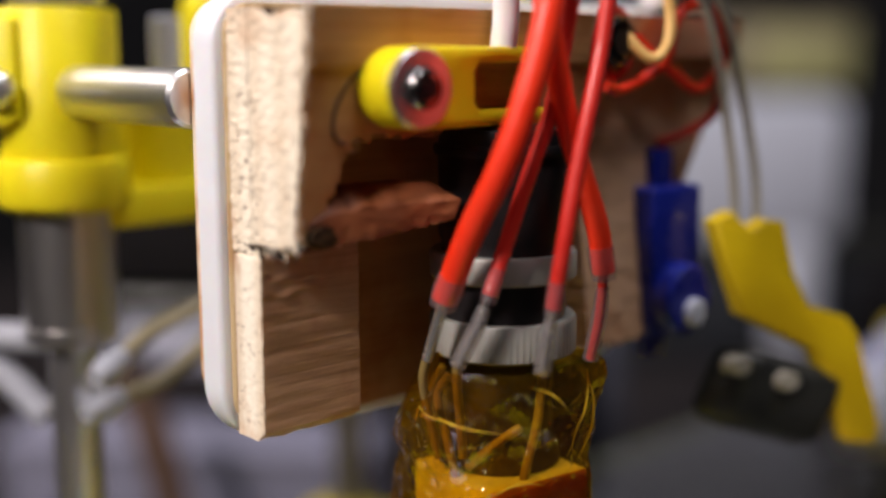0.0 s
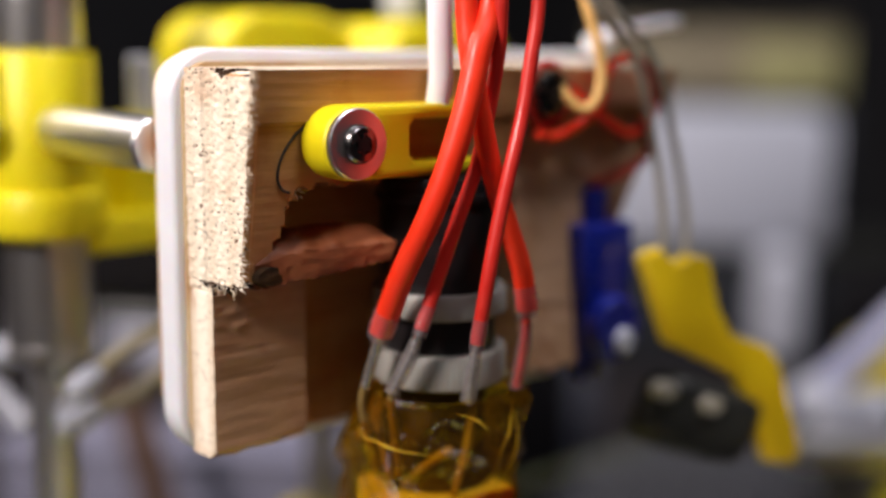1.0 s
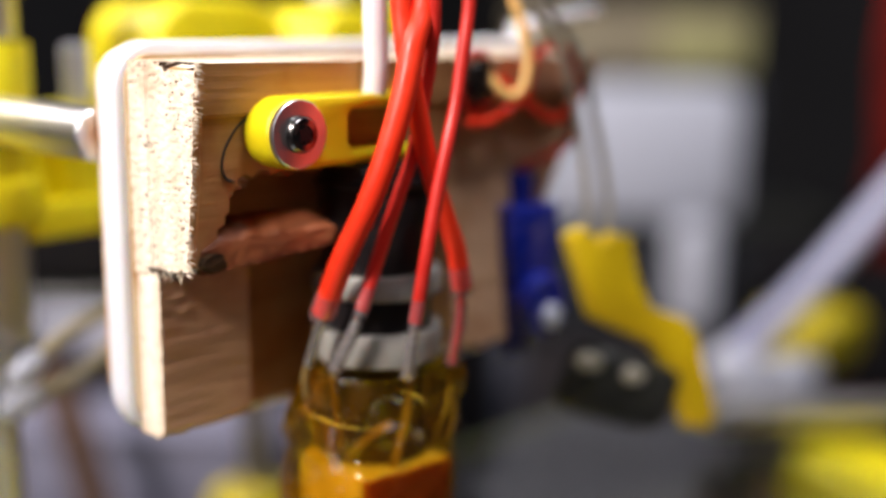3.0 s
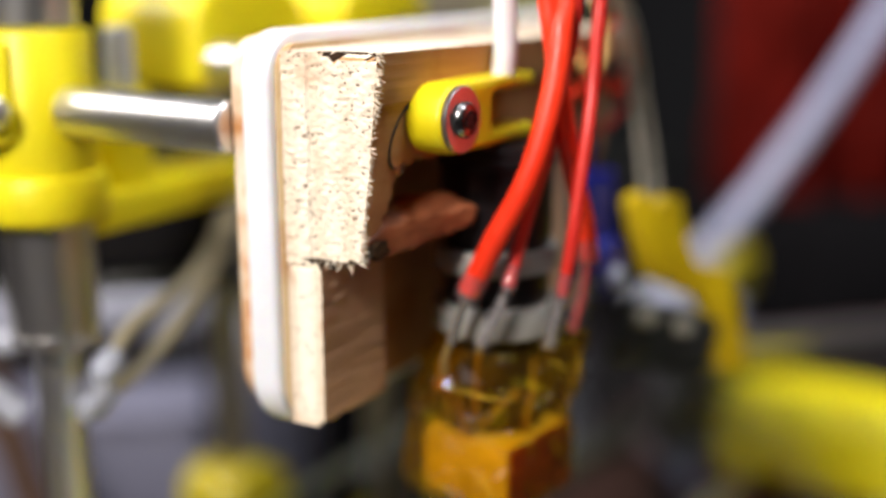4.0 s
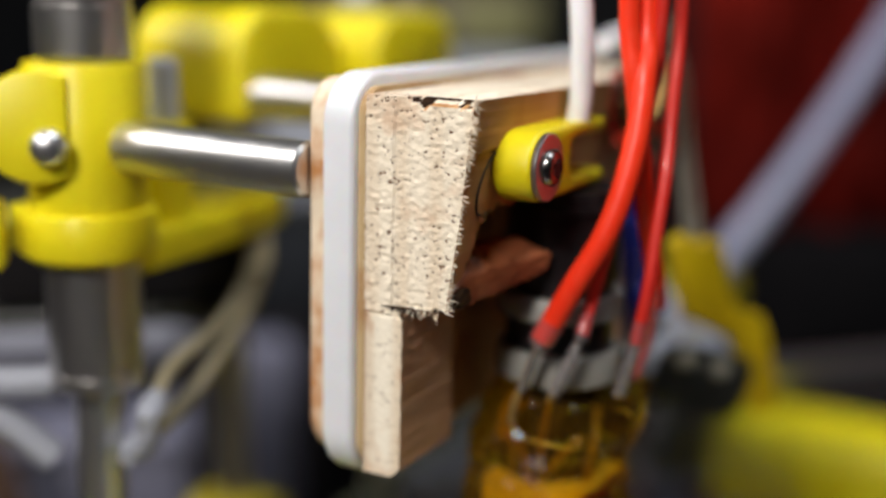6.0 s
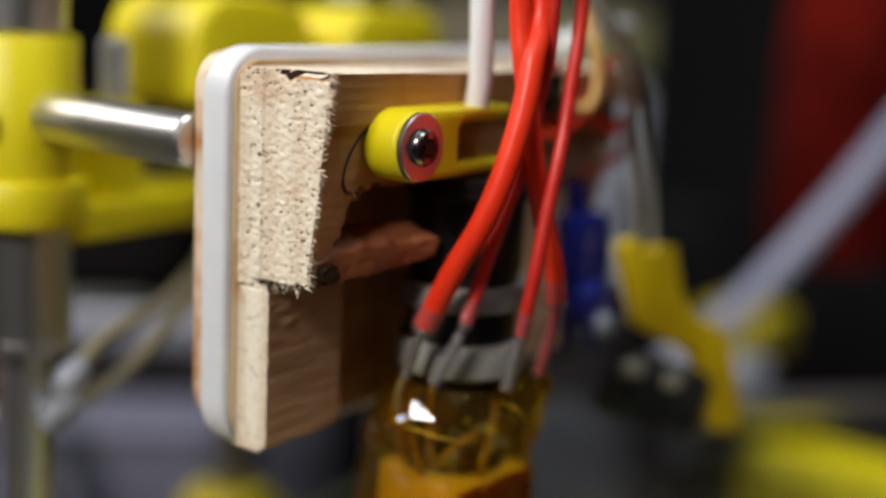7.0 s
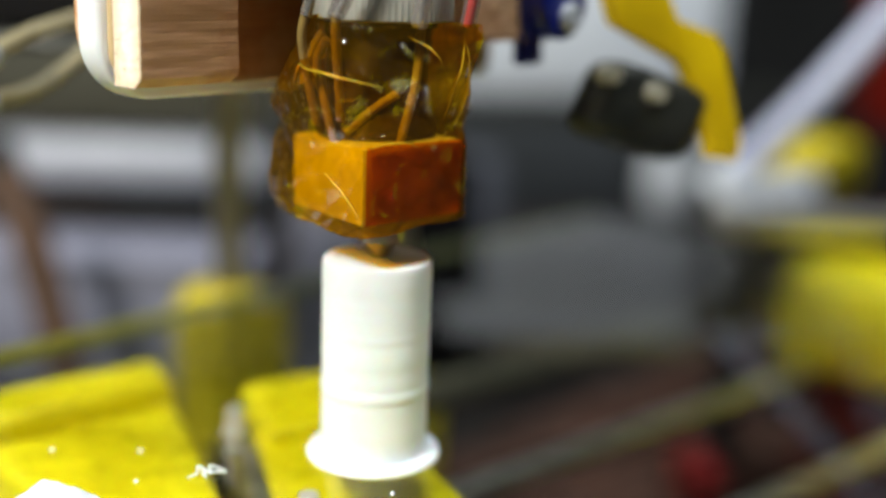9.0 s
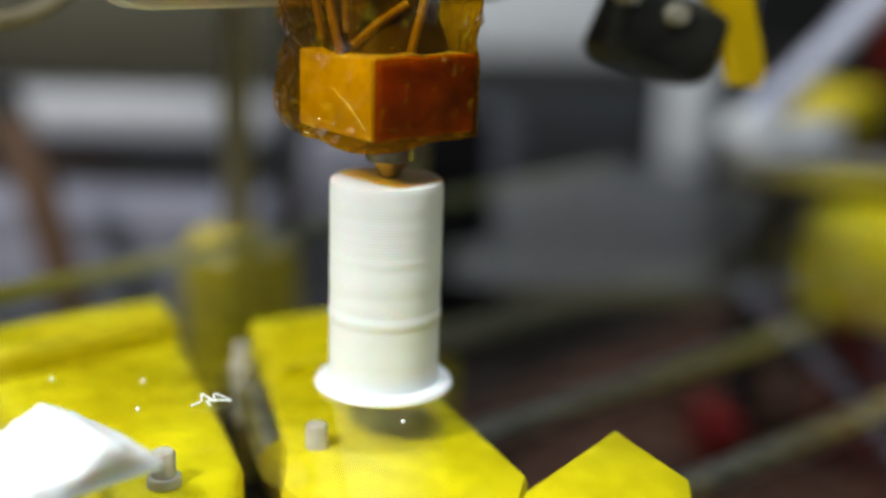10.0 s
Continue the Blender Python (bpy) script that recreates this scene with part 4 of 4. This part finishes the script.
pane = part("pane", box(-70, 196, -140, 75, -15, -12, 0.4), GLASS, bed)
pane.visible_shadow = False
# Yellow near the bed parts, olive beyond: refracted light put into edge colour.
part("ground_edge", box(-70, 70, 75.1, 75.8, -15, -12, 0.1, 1), EDGE, bed, "cut edge coloured by yellow light refracted from the bed parts")
part("ground_edge", box(70.1, 196, 75.1, 75.8, -15, -12, 0.1, 1), DIM_EDGE, bed, "cut edge, duller olive where that refraction fades")
TX, TY = 30.0, -2.0
tube = thing("printed_tube", "white printed cylinder with a thin brim on the glass", "printed part")


def tube_wall():
    prof = [(7.1, -11.9)]
    k = 0
    z = -11.9
    while z < 17.6:
        prof.append((7.8 + 0.035 * (k % 2) + 0.12 * nz(0, 0, z, 0.3) + 0.05 * nz(4, 0, z, 1.1) + (0.12 if abs(z + 1) < 0.8 else 0), z))
        z += 0.42
        k += 1
    prof += [(7.7, 17.8), (7.4, 18.0), (1.0, 18.0)]
    return turn(prof, (TX, TY, 0), 56)


part("wall", tube_wall(), WHITE_PRINT, tube)
part("brim", turn([(7.5, -12), (9.7, -12), (9.9, -11.7), (9.7, -11.2), (9.3, -11.0), (7.5, -10.8)], (TX, TY, 0), 56), WHITE_PRINT, tube, "thin squashed brim")
scrap = thing("plastic_scrap", "white peaked scrap of plastic on the glass", "scrap")
flake = slab([(-44, -12), (-26, -12), (-9.6, -12), (-10.2, -11.0), (-11.2, -9.8), (-12.7, -8.4), (-15, -6.4), (-17.3, -4.9), (-19.4, -6), (-22, -7.8), (-27, -8.8), (-34, -9.8), (-44, -10.6)], -4, 13, bevel=1.3, seg=3)
bmesh.ops.triangulate(flake, faces=[f for f in flake.faces if len(f.verts) > 4])
bmesh.ops.subdivide_edges(flake, edges=flake.edges[:], cuts=3, use_grid_fill=True)
for v in flake.verts:
    v.co.z = -12 + 0.78 * (v.co.z + 12)
    v.co.x += 2.2 + 0.5 * nz(v.co.x, v.co.y, v.co.z, 0.5)
    v.co.y += 0.8 * nz(v.co.z, v.co.x, v.co.y, 0.35)
    if v.co.z > -11.8:
        v.co.z = max(-11.9, v.co.z + 0.5 * nz(v.co.y, v.co.z, v.co.x, 0.6) + 0.25 * nz(v.co.y, v.co.z, v.co.x, 1.9))
part("scrap_piece", flake, WHITE_PRINT, scrap)
curl = thing("plastic_shaving", "curled white plastic thread lying on the glass", "shaving")
part("thread", hose([(4.6, 8.8, -11.7), (6, 8.5, -11.3), (6.8, 9.4, -10.8), (7.6, 7.6, -11.5), (8.4, 8.8, -11.0), (9.6, 6.8, -11.7), (8.2, 7.2, -11.4), (7.0, 8.6, -11.6), (6.6, 7.2, -11.7)], 0.14, 8, 5), WHITE_PRINT, curl)
for sx, sy in ((-1, 13), (5, 21), (-4, 30), (46, 3), (22, -14)):
    cr = thing("plastic_crumb", "tiny white plastic crumb on the glass", "crumb", group="crumbs on the bed")
    part("crumb", turn([(0.1, -12), (0.32, -11.9), (0.26, -11.65), (0.08, -11.5)], (sx, sy, 0), 8), WHITE_PRINT, cr)

frame_bed = thing("bed_carriage", "yellow printed bed carriage under the glass", "printer bracket")
part("beam", slab([(-60, 82), (5.9, 70.5), (37.5, 65), (33, 53.5), (10.8, 56.0), (-60, 64)], -32, -16.6, "z", 2.4, 4), YELLOW, frame_bed)
part("left_block", slab([(-4, 56.4), (32.5, 52.6), (20.5, 25.7), (10.3, 5.2), (0.6, -6), (-22, -12), (-9, 4.2), (-4.3, 21.3)], -44, -20.5, "z", bevel=1.8, seg=3), YELLOW, frame_bed)
part("block_step", slab([(52, 17), (30, 21.5), (41, 43.4), (61, 37.4)], -24, -16.6, "z", bevel=2.0, seg=4), YELLOW, frame_bed)
part("right_block", slab([(40.3, 42.8), (60.7, 37), (49.8, 12), (34, -26), (18, -36), (6, -18), (8, -6), (16, 3), (26.9, 19.8)], -40, -19, "z", 1.5), YELLOW, frame_bed)
part("front_block", slab([(48, -30), (42, -46), (10, -68), (-10, -52), (24, -33)], -40, -15.1, "z", 1.5), YELLOW, frame_bed)
for bx, by in ((18.8, -0.4), (31.1, 32.5), (-1.3, 6.8)):
    b = thing("bed_bolt", "pale round bolt standing in the yellow bed carriage", "bolt", group="bed bolts")
    part("shank", turn([(1.6, -40), (1.6, -16.0), (1.3, -15.6), (0.2, -15.4)], (bx, by, 0), 20), FIBRE, b)
    part("head", turn([(2.3, -20.4), (2.3, -19.4), (2.1, -19.1), (1.6, -19.1)], (bx, by, 0), 20), FIBRE, b)
chrome = thing("bed_bearing", "steel sleeve bearing between the yellow blocks", "bearing")
part("sleeve", hose([(37, 38, -25), (31, 27, -25), (20, 8, -25)], 4.0, 24, 4), GREY_STEEL, chrome)
rod("grey steel rod of the bed slide", (40, 31, -47), (290, -2, -47), 3.2, GREY_STEEL)
rod("grey steel rod of the bed slide", (40, -8, -47), (290, -46, -47), 3.2, GREY_STEEL)
rod("dull olive bar of the bed slide", (60, 75, -47), (320, 42, -47), 4.5, OLIVE)

for fx, fy, fz in ((44, 30.5, -49), (286, -1.5, -49), (44, -8.6, -49), (286, -45.4, -49), (66, 74, -49), (314, 42.6, -49)):
    f = thing("slide_foot", "dark foot block under a bed slide rod", "foot", group="slide feet")
    part("foot_block", box(fx - 7, fx + 7, fy - 7, fy + 7, -95, fz, 1.5), DARK, f)

# ---- things behind the printer ----
def solid(name, label, category, at, size, yaw, material, bevel=3):
    t = thing(name, label, category)
    x, y, z = size
    part("body", box(-x / 2, x / 2, -y / 2, y / 2, -z / 2, z / 2, bevel, 2, m=Matrix.Translation(at) @ pose(0, 0, 0, 0, 0, yaw)), material, t)
    return t


SIDE = -40
box_w = solid("white_box", "white appliance box standing behind the printer", "box", (515, 319, 22), (183, 60, 86), SIDE, WHITE, 10)
part("stand", box(-64, 64, -8, 22, -95, -20, 3, m=Matrix.Translation((515, 319, 0)) @ pose(0, 0, 0, 0, 0, SIDE)), SLATE, box_w, "dark stand")
part("stem", box(-13, 13, -12, 12, -86, -16, 9, 4, m=Matrix.Translation((524, 246, 0)) @ pose(0, 0, 0, 0, 0, SIDE)), WHITE, box_w, "white rounded stem")
cab = solid("dark_cabinet", "dark cabinet standing behind the white box", "cabinet", (622, 372, -13), (180, 70, 164), SIDE, SLATE, 4)
for side in (-1, 1):
    part("cabinet_door", box(-84 if side < 0 else 3, -3 if side < 0 else 84, -38, -35, -90, 64, 1, m=Matrix.Translation((622, 372, 0)) @ pose(0, 0, 0, 0, 0, SIDE)), SLATE, cab)
card = solid("card_box", "tan cardboard box on top of a dark cabinet", "box", (612, 362, 92), (160, 60, 46), SIDE, TAN)
part("box_flap", box(-82, 82, -32, 32, 114.5, 116.5, 0.6, m=Matrix.Translation((612, 362, 0)) @ pose(0, 0, 0, 0, 0, SIDE)), TAN, card, "tan folded flap")
packet = thing("olive_packet", "pale olive packet leaning on the tan cardboard box", "packet")
part("packet_body", box(14, 78, -35, -30.4, 69.2, 106, 0.8, m=Matrix.Translation((612, 362, 0)) @ pose(0, 0, 0, 0, 0, SIDE)), PALE_OLIVE, packet)
part("packet_seal", box(14, 78, -34.2, -31.2, 105.6, 110, 0.4, m=Matrix.Translation((612, 362, 0)) @ pose(0, 0, 0, 0, 0, SIDE)), TAN, packet, "crimped tan top seal")
case = solid("dark_case", "slate grey equipment case behind the bed", "case", (475, 365, -61), (440, 90, 68), SIDE, SLATE, 6)
part("lid", box(-222, 222, -47, 47, -28, -21, 2, m=Matrix.Translation((475, 365, 0)) @ pose(0, 0, 0, 0, 0, SIDE)), DARK, case, "dark lid")


def cloth(x0, x1, z0, z1, thick, m, folds, seed, nx=40, nzz=30):
    """Hanging cloth with soft upright folds, closed all round."""
    one = bmesh.new()
    sides = []
    for side in (-1, 1):
        rows = []
        for k in range(nzz + 1):
            z = z0 + (z1 - z0) * k / nzz
            row = []
            for i in range(nx + 1):
                x = x0 + (x1 - x0) * i / nx
                f = folds * (nz(x * 0.045, seed, z * 0.010, 1.0) + 0.5 * nz(x * 0.11, seed + 4, z * 0.03, 1.0))
                round_off = min(1.0, min(i, nx - i, k, nzz - k) / 3)
                row.append(one.verts.new(m @ Vector((x + 4 * nz(z * 0.03, seed, side, 1), f + side * thick * (0.25 + 0.75 * round_off), z))))
            rows.append(row)
        sides.append(rows)
        for k in range(nzz):
            for i in range(nx):
                one.faces.new((rows[k][i], rows[k][i + 1], rows[k + 1][i + 1], rows[k + 1][i]))
    a, b = sides
    rim = [(0, i) for i in range(nx)] + [(k, nx) for k in range(nzz)] + [(nzz, i) for i in range(nx, 0, -1)] + [(k, 0) for k in range(nzz, 0, -1)]
    for (k, i), (k2, i2) in zip(rim, rim[1:] + rim[:1]):
        one.faces.new((a[k][i], a[k2][i2], b[k2][i2], b[k][i]))
    return one


JACKET = Matrix.Translation((556, 0, 0)) @ pose(0, 0, 0, 0, 0, -68)
jacket = thing("red_jacket", "dark red cloth jacket hanging over a black chest", "jacket")
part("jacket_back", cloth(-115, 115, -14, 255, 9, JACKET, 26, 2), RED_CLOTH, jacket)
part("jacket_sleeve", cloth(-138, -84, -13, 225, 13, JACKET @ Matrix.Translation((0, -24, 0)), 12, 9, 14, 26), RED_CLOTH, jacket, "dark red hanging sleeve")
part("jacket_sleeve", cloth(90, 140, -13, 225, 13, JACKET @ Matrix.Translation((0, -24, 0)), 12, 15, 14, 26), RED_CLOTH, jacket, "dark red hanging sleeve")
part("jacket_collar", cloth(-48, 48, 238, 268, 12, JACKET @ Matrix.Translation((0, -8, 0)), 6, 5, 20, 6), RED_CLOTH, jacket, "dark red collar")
chest = solid("black_chest", "black drawer chest standing under the red jacket", "chest", (546, 42, -56), (310, 92, 78), -68, MATT_BLACK, 3)
for k in range(3):
    part("drawer_front", box(-150 + 101 * k, -53 + 101 * k, -49.5, -46.6, -90, -22, 1, m=Matrix.Translation((546, 42, 0)) @ pose(0, 0, 0, 0, 0, -68)), MATT_BLACK, chest)
black = solid("black_carton", "black carton standing upright behind the bed", "carton", (207, 153, -52.5), (34, 22, 85), SIDE, MATT_BLACK, 2)
part("carton_flap", box(-16, 16, -10, 10, -9.8, -8.6, 0.4, m=Matrix.Translation((207, 153, 0)) @ pose(0, 0, 0, 0, 0, SIDE)), MATT_BLACK, black, "folded black flap")
for gx, gy, gw, paint in ((193, 187, 26, LILAC), (278, 190, 17, DULL_GREY)):
    grey = solid("grey_carton", "bluish grey carton standing beside a black carton", "carton", (gx, gy, -58), (gw, 26, 74), SIDE, paint, 2)
    part("carton_flap", box(-gw / 2 + 1, gw / 2 - 1, -12, 12, -20.8, -19.6, 0.4, m=Matrix.Translation((gx, gy, 0)) @ pose(0, 0, 0, 0, 0, SIDE)), paint, grey, "folded grey flap")
rail = solid("white_rail", "white plastic rail on two posts behind the printer", "rail", (150, 252, -16), (105, 16, 18), -47, DULL_WHITE, 7)
for off in (-40, 40):
    part("post", box(off - 4, off + 4, -4, 4, -95, -24, 1, m=Matrix.Translation((150, 252, 0)) @ pose(0, 0, 0, 0, 0, -47)), SLATE, rail, "dark post")
lilac = solid("lilac_box", "pale lilac storage box behind the printer", "box", (126, 250, -71), (130, 40, 48), -47, LILAC)
solid("olive_board", "dark olive board behind the printer", "board", (148, 250, 14), (112, 8, 36), -47, OLIVE, 2)
part("lid", box(-67, 67, -22, 22, -48, -44, 1.5, m=Matrix.Translation((126, 250, 0)) @ pose(0, 0, 0, 0, 0, -47)), LILAC, lilac, "lilac lid")
leg = thing("frame_leg", "brown wooden leg of the printer frame", "leg")
part("strut", hose([(82, 216, -2), (86, 203, -30), (92, 186, -94)], 6, 14, 4), BROWN, leg)
part("strut_cap", hose([(81.6, 217.2, 0.4), (82.6, 214, -7)], 6.8, 14, 3), SLATE, leg, "dark end cap")
joint = thing("bar_joint", "dull white rounded joint at the foot of the feed tube", "joint")
part("hub", turn([(3, -8), (6, -8), (7.5, -6), (7.5, 6), (6, 8), (3, 8)], (221, 39, -6), 28), CABLE_WHITE, joint)
part("joint_leg", turn([(5, -95), (5, -12)], (221, 39, 0), 16), SLATE, joint, "dark leg")
part("socket", box(219, 238, 22, 37, -13, 3, 4, 3), CABLE_WHITE, joint)
corner = thing("corner_bracket", "yellow printed corner bracket of the frame", "printer bracket")
part("bracket_arm", box(205, 236, -104, 20, -48, -17, 6, 3), YELLOW, corner)
# Far arm takes the darkened yellow in place of shade.
part("bracket_arm", box(270, 300, 36, 66, -14, 6, 5, 3), SHADED_YELLOW, corner, "yellow arm with shade put into its colour")
part("bracket_leg", box(211, 228, -90, 10, -95, -47, 2), SLATE, corner, "dark leg")
part("bracket_leg", box(278, 292, 44, 58, -95, -13, 2), SLATE, corner, "dark leg")
rod("grey bar of the frame beside the corner bracket", (190, 34, -6), (330, -60, -16), 5.0, GREY_STEEL)
solid("red_tool", "dark red plastic tool lying under the bed", "tool", (198, 34, -86), (10, 24, 18), -42, RED_PLASTIC)
solid("red_tool", "dark red plastic tool lying under the bed", "tool", (246, -14, -86), (16, 40, 18), -42, RED_PLASTIC)
rag = thing("brown_cloth", "dark reddish brown cloth lying crumpled on the table", "cloth")
one = bmesh.new()
grid = [[one.verts.new((130 + 9 * i + 6 * nz(k, 3, i, 0.4), -70 + 9 * k + 6 * nz(i, 8, k, 0.4), -94.8 + (0 if min(i, 28 - i, k, 20 - k) < 1 else 4 + 5 * abs(nz(i, 0, k, 0.35)) + 3 * nz(i, 5, k, 0.8)))) for i in range(29)] for k in range(21)]
for k in range(20):
    for i in range(28):
        one.faces.new((grid[k][i], grid[k][i + 1], grid[k + 1][i + 1], grid[k + 1][i]))
one.faces.new(grid[0] + [r[-1] for r in grid[1:]] + grid[-1][-2::-1] + [r[0] for r in grid[-2:0:-1]])
part("cloth", one, RUST_CLOTH, rag)

# Unseen red light inferred from red glints; the board holding it is added.
GLOW = bpy.data.materials.new("red_light")
GLOW.use_nodes = True
GLOW.node_tree.nodes["Principled BSDF"].inputs["Emission Color"].default_value = (1.0, 0.02, 0.01, 1)
GLOW.node_tree.nodes["Principled BSDF"].inputs["Emission Strength"].default_value = 45
board = thing("light_board", "dark board added to hold a small red light", "circuit board")
part("board_sheet", box(105, 165, -181, -179, -95, -14, 0.4), SLATE, board)
part("red_light", turn([(1.1, 0), (1.1, 1.5), (0.8, 2.2), (0.15, 2.5)], (135, -179, -26), 20, "y"), GLOW, board, "glowing red indicator light")

# ---- setting ----
def sheet(name, label, x0, x1, y0, y1, z0, z1, material):
    ob = part(name, box(x0, x1, y0, y1, z0, z1, 0), material, None, label, smooth=False)
    return tagged(ob, label, name.split("_")[0], kind="structure")


sheet("table_top", "grey table top under the printer", -700, 900, -700, 900, -120, -95, TABLE)
sheet("floor", "dark floor", -1500, 1900, -1500, 1900, -850, -830, WALL)
sheet("wall_north", "dark wall", -1500, 1900, 1900, 1950, -830, 1700, WALL)
sheet("wall_south", "dark wall", -1500, 1900, -1550, -1500, -830, 1700, WALL)
sheet("wall_east", "dark wall", 1900, 1950, -1500, 1900, -830, 1700, WALL)
sheet("wall_west", "dark wall", -1550, -1500, -1500, 1900, -830, 1700, WALL)
sheet("ceiling", "pale ceiling", -1500, 1900, -1500, 1900, 1700, 1720, WALL)
